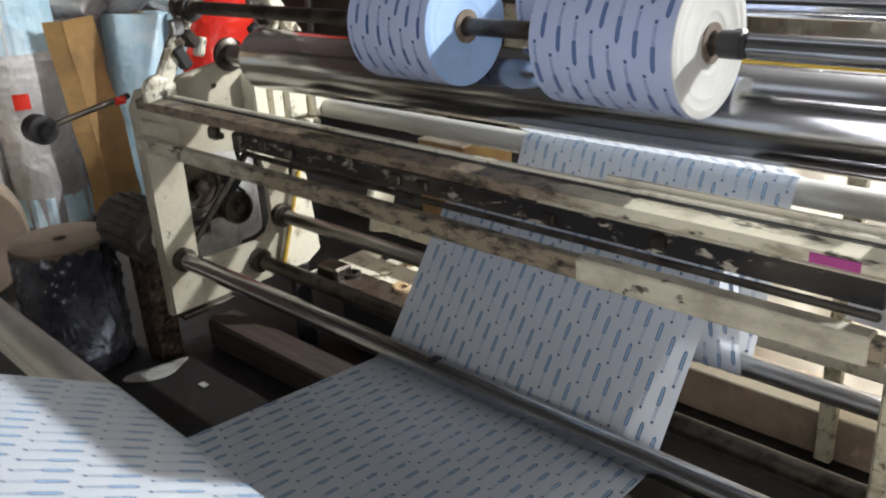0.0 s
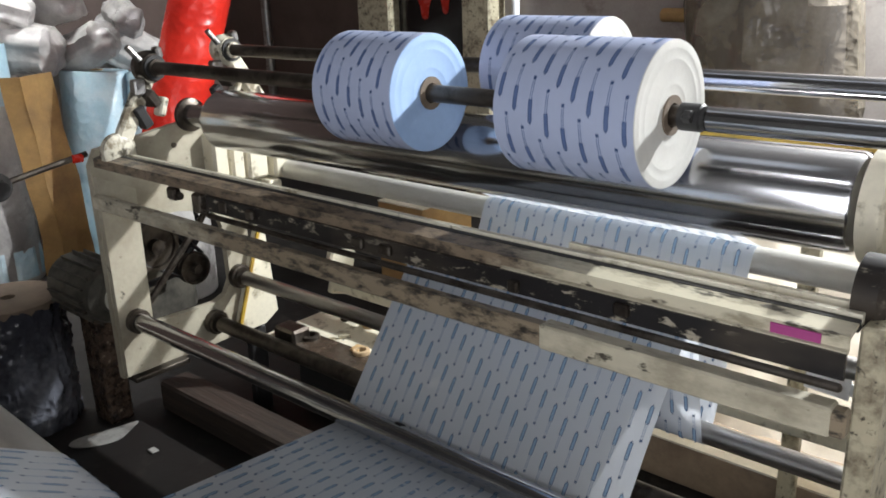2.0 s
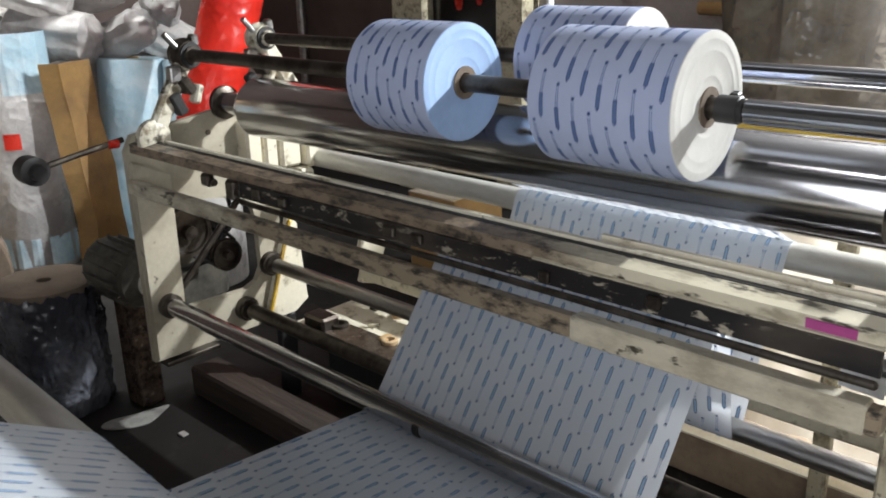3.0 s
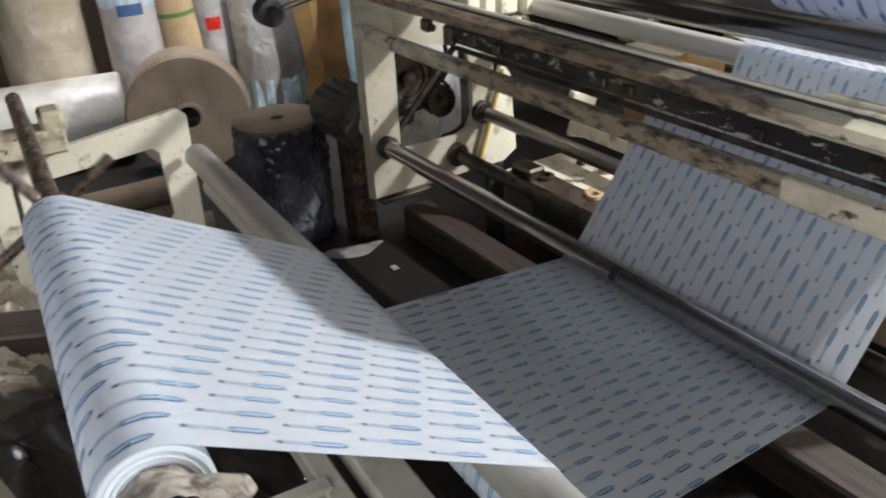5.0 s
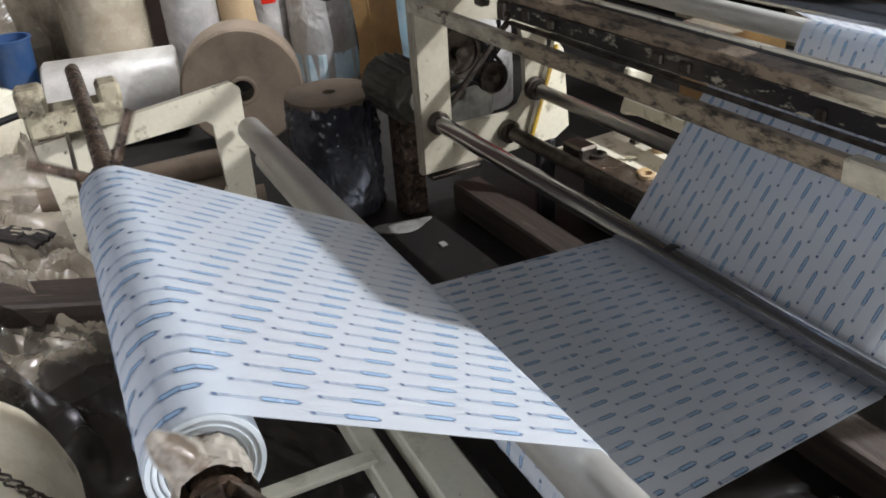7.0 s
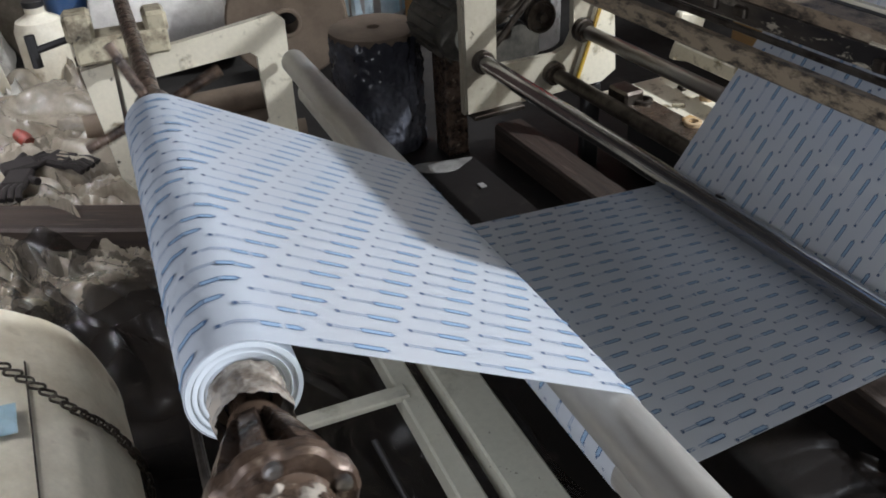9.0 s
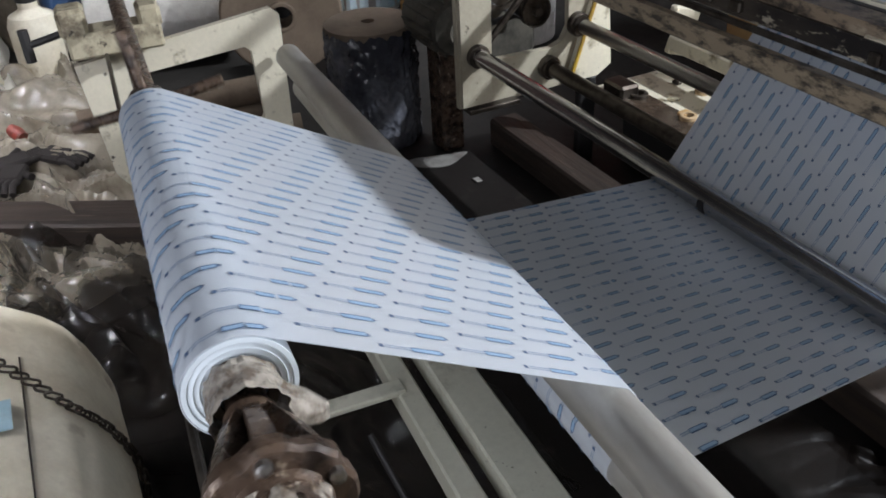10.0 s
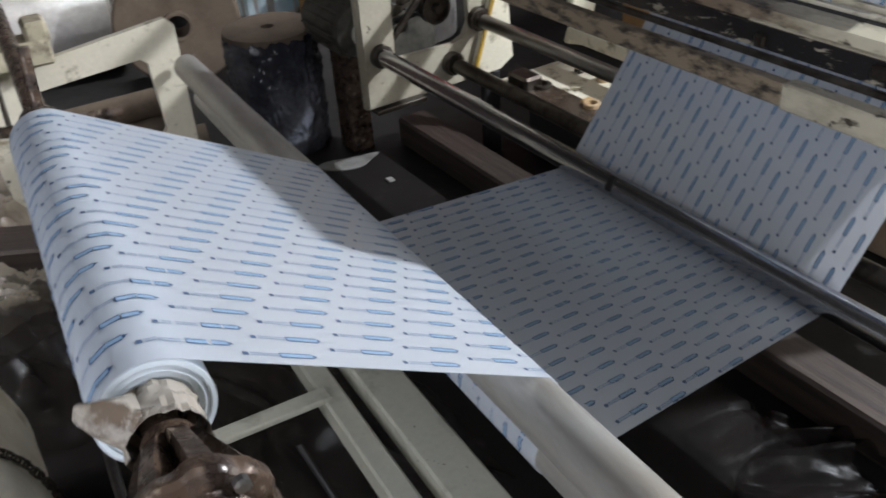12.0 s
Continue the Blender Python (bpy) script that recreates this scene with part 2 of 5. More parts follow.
M["clear"] = plastic("clear_plastic_film", (0.27, 0.235, 0.185, 1), (0.13, 0.107, 0.08, 1), 0.72, 0.16, 13, 0.8)
M["red_wrap"] = plastic("shiny_red_wrap", (0.62, 0.028, 0.016, 1), (0.46, 0.018, 0.012, 1), 1.0, 0.24, 9, 0.55)
M["blue_wrap"] = plastic("pale_blue_wrap", (0.36, 0.53, 0.62, 1), (0.56, 0.64, 0.67, 1), 1.0, 0.32, 9, 0.6)
M["grey_wrap"] = plastic("grey_white_wrap", (0.50, 0.48, 0.46, 1), (0.31, 0.29, 0.28, 1), 1.0, 0.30, 9, 0.6)
M["beige_wrap"] = plastic("beige_wrap", (0.46, 0.40, 0.31, 1), (0.32, 0.265, 0.19, 1), 1.0, 0.26, 6, 0.5)
M["lying_wrap"] = plastic("dusty_white_wrap", (0.44, 0.42, 0.39, 1), (0.27, 0.25, 0.22, 1), 1.0, 0.36, 7, 0.4)
M["rust_bag"] = plastic("rust_brown_bag", (0.24, 0.11, 0.075, 1), (0.14, 0.07, 0.05, 1), 1.0, 0.35, 7, 0.6)
M["pale_clear"] = plastic("dusty_clear_plastic_film", (0.36, 0.315, 0.25, 1), (0.17, 0.14, 0.105, 1), 0.85, 0.24, 9, 0.7)
# near-black, less opaque versions of the clear film for some floor sheets
M["dark_clear"] = plastic("dark_clear_plastic_film", (0.020, 0.016, 0.013, 1), (0.011, 0.009, 0.008, 1), 0.50, 0.26, 9, 0.6)
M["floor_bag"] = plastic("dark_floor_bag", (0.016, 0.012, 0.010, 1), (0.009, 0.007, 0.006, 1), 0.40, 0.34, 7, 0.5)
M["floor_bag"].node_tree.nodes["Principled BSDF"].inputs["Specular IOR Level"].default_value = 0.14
M["clear_dark"] = plastic("smoky_plastic_wrap", (0.040, 0.041, 0.052, 1), (0.15, 0.155, 0.18, 1), 1.0, 0.14, 13, 1.0)


# ---- mesh helpers ----
def part(name, bm, mat, parent=None, label="", m=None, smooth=None):
    """Links a bmesh as one mesh object under a thing or a part."""
    me = bpy.data.meshes.new(name)
    bmesh.ops.recalc_face_normals(bm, faces=bm.faces)
    if smooth is not None:
        for f in bm.faces:
            f.smooth = True
        for e in bm.edges:
            if len(e.link_faces) == 2 and e.calc_face_angle(0) > radians(smooth):
                e.smooth = False
    bm.to_mesh(me)
    bm.free()
    me.materials.append(M[mat])
    ob = new(name, me)
    if parent is not None:
        ob.parent = parent
    if m is not None:
        ob.matrix_local = m
    if label:
        ob["label"] = label
    return ob


def thing(name, label, category, m=None, group="", kind=""):
    ob = new(name)
    ob.empty_display_size = 0.05
    if m is not None:
        ob.matrix_world = m
    return tagged(ob, label, category, group, kind)


def box(bm, c, size, bevel=0.003, m=None):
    r = bmesh.ops.create_cube(bm, size=1)
    vs = r["verts"]
    bmesh.ops.scale(bm, vec=size, verts=vs)
    if bevel:
        es = list({e for v in vs for e in v.link_edges})
        r = bmesh.ops.bevel(bm, geom=es, offset=min(bevel, min(size) * 0.3), segments=1, affect="EDGES")
        vs = list({v for v in r["verts"]} | {v for v in vs if v.is_valid})
        vs = list({v for f in r["faces"] for v in f.verts} | set(vs))
    if m is not None:
        bmesh.ops.transform(bm, matrix=m, verts=vs)
    bmesh.ops.translate(bm, vec=c, verts=vs)
    return vs


def lathe(bm, profile, n=32, m=None, wobble=0.0):
    """Turns a profile of (x, radius) round the x axis; radius 0 closes it."""
    rings = []
    for x, r in profile:
        if r <= 1e-6:
            rings.append([bm.verts.new((x, 0, 0))])
        else:
            ring = []
            for i in range(n):
                a = 2 * math.pi * i / n
                k = r * (1 + wobble * noise.noise((math.cos(a) * 2, math.sin(a) * 2, x * 9)))
                ring.append(bm.verts.new((x, k * math.cos(a), k * math.sin(a))))
            rings.append(ring)
    vs = [v for r in rings for v in r]
    for a, b in zip(rings, rings[1:]):
        for i in range(n):
            j = (i + 1) % n
            if len(a) == 1 and len(b) == 1:
                continue
            if len(a) == 1:
                bm.faces.new((a[0], b[i], b[j]))
            elif len(b) == 1:
                bm.faces.new((a[i], b[0], a[j]))
            else:
                bm.faces.new((a[i], b[i], b[j], a[j]))
    if m is not None:
        bmesh.ops.transform(bm, matrix=m, verts=vs)
    return vs


def rod_profile(x0, x1, r, c=0.003):
    return [(x0, 0), (x0, r - c), (x0 + c, r), (x1 - c, r), (x1, r - c), (x1, 0)]


def plate(bm, outer, inner, x0, x1):
    """A plate in the yz plane from x0 to x1; inner, with as many corners as outer, is its window."""
    loops = []
    for pts in (outer, inner) if inner else (outer,):
        loops.append([[bm.verts.new((x, y, z)) for y, z in pts] for x in (x0, x1)])
    k = len(outer)
    for lp in loops:
        for i in range(k):
            j = (i + 1) % k
            bm.faces.new((lp[0][i], lp[0][j], lp[1][j], lp[1][i]))
    if inner:
        for s in (0, 1):
            for i in range(k):
                j = (i + 1) % k
                bm.faces.new((loops[0][s][i], loops[0][s][j], loops[1][s][j], loops[1][s][i]))
    else:
        for s in (0, 1):
            bm.faces.new(loops[0][s])


def tube(bm, pts, r, n=8):
    """A round cable or rod along a polyline."""
    rings = []
    pts = [Vector(p) for p in pts]
    for i, p in enumerate(pts):
        d = (pts[min(i + 1, len(pts) - 1)] - pts[max(i - 1, 0)]).normalized()
        q = d.to_track_quat("Z", "Y")
        rings.append([bm.verts.new(p + q @ Vector((r * math.cos(2 * math.pi * k / n), r * math.sin(2 * math.pi * k / n), 0))) for k in range(n)])
    for a, b in zip(rings, rings[1:]):
        for k in range(n):
            bm.faces.new((a[k], a[(k + 1) % n], b[(k + 1) % n], b[k]))
    bm.faces.new(rings[0])
    bm.faces.new(rings[-1])


def crumple(bm, w, d, nx, ny, height, scale, seed, ragged=0.06):
    """A crumpled sheet over the ground, w by d metres, with folds."""
    grid = [[None] * (ny + 1) for _ in range(nx + 1)]
    for i in range(nx + 1):
        for j in range(ny + 1):
            x, y = (i / nx - 0.5) * w, (j / ny - 0.5) * d
            w0 = 0.25 * noise.noise((x * 3, y * 3, seed))
            q = Vector(((x + y * 0.5 + w0) * scale * 0.55 + seed, (y - x * 0.4 + w0) * scale * 1.7 - seed, seed))
            h = abs(noise.noise(q)) + 0.5 * abs(noise.noise(q * 2.3 + Vector((0, q.x, 0)))) + 0.16 * abs(noise.noise(q * 5.1))
            e = min(i, nx - i, j, ny - j) / 3
            z = 0.004 + height * h * min(1, 0.25 + e)
            o = noise.noise_vector(q * 0.8) * ragged
            grid[i][j] = bm.verts.new((x + o.x, y + o.y, z))
    for i in range(nx):
        for j in range(ny):
            bm.faces.new((grid[i][j], grid[i + 1][j], grid[i + 1][j + 1], grid[i][j + 1]))


def link(parent, child):
    child.parent = parent
    return child


spins = []  # (object, axis place in its parent's space, metres of film per radian, direction)

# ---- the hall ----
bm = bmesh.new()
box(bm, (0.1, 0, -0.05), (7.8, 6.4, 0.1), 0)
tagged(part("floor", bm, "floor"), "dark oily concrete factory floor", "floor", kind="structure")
bm = bmesh.new()
box(bm, (0.1, 2.75, 1.6), (7.8, 0.2, 3.2), 0)
tagged(part("wall_north", bm, "wall"), "stained pale plaster wall", "wall", kind="structure")
bm = bmesh.new()
box(bm, (-3.3, -0.25, 1.6), (0.2, 5.8, 3.2), 0)
tagged(part("wall_west", bm, "brown_wall"), "dark brown panelled wall", "wall", kind="structure")
# South wall, east wall and ceiling stay out of view, darkened against bounce.
bm = bmesh.new()
box(bm, (0.1, -3.15, 1.6), (7.8, 0.2, 3.2), 0)
tagged(part("wall_south", bm, "unseen_dark"), "unseen wall, dark to cut bounced light", "wall", kind="structure")
bm = bmesh.new()
box(bm, (3.9, -0.2, 1.6), (0.2, 5.7, 3.2), 0)
tagged(part("wall_east", bm, "unseen_dark"), "unseen wall, dark to cut bounced light", "wall", kind="structure")
bm = bmesh.new()
box(bm, (0.1, -0.2, 3.25), (7.8, 6.1, 0.1), 0)
tagged(part("ceiling", bm, "unseen_dark"), "unseen ceiling, dark to cut bounced light", "ceiling", kind="structure")

# ---- winder ----
W = 1.82
winder = thing("film_winder", "cream-painted film rewinding machine with steel rollers, oily and worn", "machine")


def roller(name, y, z, r, x0, x1, mat, parent, label="", pin=0.012, turn=1, n=32):
    bm = bmesh.new()
    lathe(bm, [(x0 - 0.03, 0), (x0 - 0.03, pin), (x0, pin), (x0, r - 0.003), (x0 + 0.003, r), (x1 - 0.003, r), (x1, r - 0.003), (x1, pin), (x1 + 0.03, pin), (x1 + 0.03, 0)], n)
    ob = part(name, bm, mat, parent, label, pose(0, y, z), smooth=35)
    if turn:
        spins.append((ob, (0, y, z), r, turn))
    return ob


C_Y, C_Z, C_R = 0.0, 0.452, 0.0245
DRUM = (0.25, 0.992, 0.077)
DRUM_PLACE = (0, DRUM[0], DRUM[1] - 0.017, 0, -0.55, 0)  # its axis dips a little to the far side
FS_Y, FS_Z, ROLL_R = 0.11, 1.121, 0.110
BS_Y, BS_Z = 0.372, 1.14
front_bar = roller("guide_roller", C_Y, C_Z, C_R, 0.03, W - 0.02, "chrome", winder, "polished steel guide roller", turn=1)
bm = bmesh.new()
lathe(bm, [(0.985, C_R), (0.985, C_R + 0.003), (0.999, C_R + 0.003), (0.999, C_R)], 20)
bmesh.ops.delete(bm, geom=[f for f in bm.faces if f.calc_center_median().z < 0.0215], context="FACES")
part("tape", bm, "black", front_bar, "scrap of dark tape on the roller")
low_bar = roller("guide_roller", 0.35, 0.475, 0.021, 0.03, W - 0.02, "steel", winder, "dull steel guide roller", turn=1)
rear_bar = roller("guide_roller", 0.53, 0.775, 0.028, 0.03, W - 0.02, "pale_roller", winder, "pale worn metal guide roller", turn=1)
roller("guide_roller", 0.25, 0.36, 0.022, 0.03, W - 0.02, "dark_steel", winder, "dark oily guide roller", turn=0)
hid_bar = roller("guide_roller", 0.262, 0.725, 0.018, 0.03, W - 0.02, "steel", winder, "dull steel guide roller", turn=-1)
bm = bmesh.new()
x0, x1, r = 0.150, W - 0.072, DRUM[2]
lathe(bm, [(x0 - 0.16, 0), (x0 - 0.16, 0.03), (x0 - 0.03, 0.03), (x0 - 0.03, 0.052), (x0 - 0.004, 0.056), (x0 - 0.004, r - 0.014), (x0, r - 0.012), (x0 + 0.006, r - 0.004), (x0 + 0.014, r), (x1 - 0.014, r), (x1 - 0.006, r - 0.004), (x1, r - 0.012), (x1, 0.03), (x1 + 0.06, 0.03), (x1 + 0.06, 0)], 64)
drum = part("winding_drum", bm, "chrome", winder, "large polished steel winding drum", pose(*DRUM_PLACE), smooth=35)
spins.append((drum, DRUM_PLACE, r, 1))


def bolt_heads(parent, places, r=0.008, mat="dark_steel"):
    """Hexagon heads on a plate's face that looks to +x."""
    for x, y, z in places:
        bm = bmesh.new()
        lathe(bm, [(0, 0), (0, r), (0.005, r), (0.006, r * 0.8), (0.006, 0)], 6)
        part("bolt", bm, mat, parent, m=pose(x, y, z, 20 * x + 300 * y))


# far side: open plate with a window, on a short base
bm = bmesh.new()
outer = [(-0.052, 0.29), (-0.052, 0.885), (-0.03, 0.925), (0.11, 0.943), (0.27, 0.965), (0.47, 1.0), (0.53, 0.90), (0.52, 0.72), (0.40, 0.62), (0.395, 0.36), (0.30, 0.29), (0.06, 0.285)]
inner = [(0.052, 0.42), (0.052, 0.69), (0.06, 0.715), (0.10, 0.722), (0.18, 0.715), (0.25, 0.70), (0.285, 0.69), (0.305, 0.67), (0.318, 0.62), (0.322, 0.47), (0.30, 0.43), (0.26, 0.415)]
plate(bm, outer, inner, -0.03, -0.008)
far_side = part("side_frame", bm, "frame_shade_paint", winder, "cream-painted steel side frame, chipped and oil-stained")
bm = bmesh.new()
plate(bm, [(-0.05, 0.30), (-0.05, 0.86), (0.052, 0.81), (0.045, 0.30)], None, -0.009, 0.012)
part("post", bm, "frame_shade_paint", winder, "cream steel post at the front of the frame")
bm = bmesh.new()
box(bm, (-0.02, 0.05, 0.285), (0.09, 0.17, 0.014), 0.002)
part("foot_plate", bm, "dark_steel", winder, "dark foot plate")
bm = bmesh.new()
box(bm, (-0.02, 0.40, 0.145), (0.03, 0.06, 0.29), 0.004)
part("leg", bm, "black", winder, "dark oily machine leg")
bm = bmesh.new()
box(bm, (0.30, 0.60, 0.235), (0.66, 0.34, 0.022), 0.004)
base = part("base_plate", bm, "cream", winder, "cream base plate, stained brown")
for x, y, r in ((0.12, 0.50, 0.030), (0.33, 0.52, 0.026), (0.45, 0.64, 0.030), (0.20, 0.68, 0.022)):
    bm = bmesh.new()
    lathe(bm, [(0, r * 0.6), (0, r), (0.014, r), (0.016, r * 0.9), (0.016, r * 0.6), (0, r * 0.6)], 20)
    part("bearing_ring", bm, "tube_board" if r < 0.029 else "dark_steel", base, "loose bearing ring", pose(x, y, 0.247, 0, -90, 0), smooth=35)
bm = bmesh.new()
box(bm, (0.07, 0.47, 0.265), (0.10, 0.07, 0.05), 0.008)
part("lug", bm, "dark_steel", base, "dark oily lug")
bm = bmesh.new()
box(bm, (0.30, 0.60, 0.112), (0.5, 0.2, 0.222), 0.004)
part("pedestal", bm, "black", base, "dark pedestal")
# dark brown layer over the front of the base plate
bm = bmesh.new()
box(bm, (0.37, 0.485, 0.2485), (0.50, 0.10, 0.004), 0.001)
part("oil_sheet", bm, "dark_brown", base, "dark brown sheet on the base plate")
for k in range(5):
    bm = bmesh.new()
    random.seed(70 + k)
    x, y = 0.10 + 0.10 * k, 0.56 + random.uniform(-0.04, 0.12)
    box(bm, (0, 0, 0.006), (random.uniform(0.02, 0.05), random.uniform(0.012, 0.03), 0.012), 0.003)
    part("scrap", bm, ("dark_steel", "cream_worn", "card")[k % 3], base, "greasy scrap", pose(x, y, 0.247, 0, 0, 50 * k))
bolt_heads(far_side, [(-0.008, 0.18, 0.84), (-0.008, 0.19, 0.90), (-0.008, 0.42, 0.42), (-0.008, 0.35, 0.80)])
bm = bmesh.new()
lathe(bm, [(0, 0), (0, 0.034), (0.016, 0.034), (0.018, 0.03), (0.018, 0.024), (0.026, 0.024), (0.026, 0)], 24)
part("bearing", bm, "dark_steel", winder, "dark oily roller bearing", pose(0.012, C_Y, C_Z), smooth=35)
for y, z in ((0.35, 0.475), (0.25, 0.36)):
    bm = bmesh.new()
    lathe(bm, [(0, 0), (0, 0.036), (0.02, 0.036), (0.022, 0.03), (0.03, 0.028), (0.03, 0)], 20)
    part("bearing", bm, "dark_steel", winder, "dark oily roller bearing", pose(-0.008, y, z), smooth=35)
# inclined cream gusset with a rusty edge
bm = bmesh.new()
plate(bm, [(0.31, 0.30), (0.42, 0.30), (0.47, 0.33), (0.45, 0.58), (0.42, 0.62)], None, -0.006, 0.010)
part("gusset", bm, "cream", winder, "cream gusset plate")
bm = bmesh.new()
tube(bm, [(0.016, 0.315, 0.30), (0.016, 0.42, 0.60)], 0.006, 6)
part("rod", bm, "yellow", winder, "yellow-brown rod")
# bearing blocks in steps under the drum
for y, z, w, h, d in ((0.305, 0.845, 0.05, 0.15, 0.06), (0.365, 0.835, 0.045, 0.13, 0.05), (0.43, 0.815, 0.07, 0.10, 0.06), (0.51, 0.80, 0.06, 0.09, 0.08), (0.47, 0.72, 0.05, 0.07, 0.10)):
    bm = bmesh.new()
    box(bm, (0.012, y, z), (d, w, h), 0.008)
    part("bearing_block", bm, "cream", winder, "cream bearing block, greasy at the edges")
bm = bmesh.new()
lathe(bm, [(0, 0), (0, 0.046), (0.012, 0.046), (0.016, 0.040), (0.016, 0)], 28)
part("drum_bearing", bm, "dark_steel", winder, "dark greasy drum bearing", pose(-0.008, DRUM[0], DRUM[1] - 0.017), smooth=35)


def shaft_arm(y0, z0, y1, z1, x, name="shaft_arm", clamp="dark_steel"):
    """A cream swing arm with a dark clamp round the winding shaft."""
    d = Vector((0, y1 - y0, z1 - z0))
    bm = bmesh.new()
    ang = math.degrees(math.atan2(d.z, d.y))
    box(bm, (0, 0, 0), (0.03, d.length, 0.045), 0.008, pose(0, 0, 0, ang))
    bmesh.ops.translate(bm, vec=(x, (y0 + y1) / 2, (z0 + z1) / 2), verts=bm.verts)
    arm = part(name, bm, "cream_chipped", winder, "cream swing arm with worn greasy edges")
    bm = bmesh.new()
    lathe(bm, [(0, 0), (0, 0.04), (0.02, 0.042), (0.03, 0.036), (0.045, 0.034), (0.045, 0.022), (0.06, 0.022), (0.06, 0)], 24)
    part("clamp", bm, clamp, arm, "greasy shaft clamp", pose(x - 0.02, y1, z1), smooth=35)
    bm = bmesh.new()
    lathe(bm, [(0.044, 0.022), (0.044, 0.031), (0.052, 0.031), (0.052, 0.022)], 24)
    part("bearing_ring", bm, "black", arm, "black bearing ring", pose(x - 0.02, y1, z1), smooth=35)
    for k, (dy, dz, sx, sy, sz, tilt_x, m2) in enumerate(((-0.018, -0.075, 0.05, 0.028, 0.045, 35, "dark_steel"), (0.012, -0.10, 0.035, 0.02, 0.05, -20, "cream_chipped"), (-0.045, -0.12, 0.03, 0.03, 0.06, 25, "black"), (0.02, 0.035, 0.03, 0.018, 0.03, 10, "steel"))):
        bm = bmesh.new()
        box(bm, (0, 0, 0), (sx, sy, sz), 0.005)
        part("lug", bm, m2, arm, "greasy bolted lug", pose(x + 0.012, y1 + dy, z1 + dz, tilt_x))
    bm = bmesh.new()
    tube(bm, [(x + 0.01, y1 - 0.03, z1 + 0.02), (x + 0.01, y1 - 0.06, z1 + 0.055)], 0.008, 8)
    part("clamp_screw", bm, "steel", arm, "bright clamp screw")
    bm = bmesh.new()
    box(bm, (x + 0.01, y1 - 0.045, z1 - 0.045), (0.03, 0.03, 0.04), 0.004)
    part("clamp_block", bm, "steel", arm, "bright clamp block")
    bm = bmesh.new()
    lathe(bm, [(0, 0), (0, 0.045), (0.02, 0.045), (0.026, 0.036), (0.026, 0)], 20)
    part("pivot", bm, "cream_chipped", arm, "chipped cream pivot boss", pose(x - 0.01, y0, z0), smooth=35)
    return arm


shaft_arm(-0.005, 0.925, FS_Y, FS_Z, 0.06)
shaft_arm(0.50, 0.94, BS_Y, BS_Z, 0.02, "rear_arm", "cream_chipped")
# control rod with a black valve body
bm = bmesh.new()
tube(bm, [(-0.02, -0.05, 0.917), (-0.02, -0.16, 0.90), (-0.02, -0.30, 0.876)], 0.008)
part("control_rod", bm, "dark_steel", winder, "thin dark steel control rod")
bm = bmesh.new()
lathe(bm, [(0, 0), (0, 0.035), (0.05, 0.035), (0.055, 0.02), (0.08, 0.018), (0.08, 0)], 18)
part("valve", bm, "black", winder, "black round valve on the control rod", pose(-0.05, -0.285, 0.88, 0, 0, 0), smooth=35)
bm = bmesh.new()
lathe(bm, rod_profile(0, 0.028, 0.011), 12)
part("knob", bm, "red", winder, "red knob", pose(-0.02, -0.09, 0.91, 0, 0, 80), smooth=35)

# near side: a post and a rear plate
bm = bmesh.new()
box(bm, (W + 0.02, 0.03, 0.455), (0.035, 0.09, 0.91), 0.004)
part("post", bm, "cream_worn", winder, "worn cream steel post with oil marks")
bm = bmesh.new()
plate(bm, [(0.075, 0.30), (0.075, 0.93), (0.17, 1.04), (0.36, 1.05), (0.52, 0.95), (0.52, 0.3)], None, W + 0.02, W + 0.04)
part("side_frame", bm, "cream", winder, "cream-painted steel side frame, chipped and oil-stained")
bm = bmesh.new()
lathe(bm, [(0, 0.02), (0, 0.086), (0.03, 0.086), (0.036, 0.08), (0.036, 0.02)], 40)
part("drum_flange", bm, "cream", winder, "cream drum flange", pose(W - 0.068, DRUM[0], DRUM[1]), smooth=35)
bm = bmesh.new()
lathe(bm, [(0, 0), (0, 0.05), (0.03, 0.05), (0.04, 0.04), (0.04, 0)], 24)
part("pivot", bm, "black_worn", winder, "black greasy pivot boss", pose(W - 0.02, 0.06, 0.93), smooth=35)

# tie bars across the front
bm = bmesh.new()
plate(bm, [(-0.045, 0.884), (-0.041, 0.884), (-0.041, 0.902), (-0.012, 0.908), (-0.012, 0.913), (-0.045, 0.907)], None, 0.0, W)
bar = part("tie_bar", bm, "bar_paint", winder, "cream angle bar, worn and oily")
bm = bmesh.new()
plate(bm, [(-0.053, 0.852), (-0.046, 0.850), (-0.046, 0.886), (-0.053, 0.886)], None, 0.50, W)
part("blade_rail", bm, "black_worn", bar, "oily black slitting blade rail")
bm = bmesh.new()
plate(bm, [(0.000, 0.905), (0.010, 0.905), (0.010, 0.920), (0.000, 0.920)], None, 0.1, W)
part("edge_strip", bm, "cream", bar, "cream edge strip")
bm = bmesh.new()
plate(bm, [(0.022, 0.910), (0.030, 0.910), (0.030, 0.925), (0.022, 0.925)], None, 1.38, W)
part("edge_strip", bm, "cream", bar, "cream edge strip")
bm = bmesh.new()
plate(bm, [(-0.011, 0.900), (-0.003, 0.900), (-0.003, 0.915), (-0.011, 0.914)], None, 0.02, W)
part("rubber_edge", bm, "black", bar, "black rubber strip along the bar")
bm = bmesh.new()
plate(bm, [(-0.050, 0.884), (-0.0455, 0.884), (-0.0455, 0.890), (-0.050, 0.888)], None, 1.30, W)
part("lip", bm, "sleeve_paint", bar, "bare cream lip under the bar")
bm = bmesh.new()
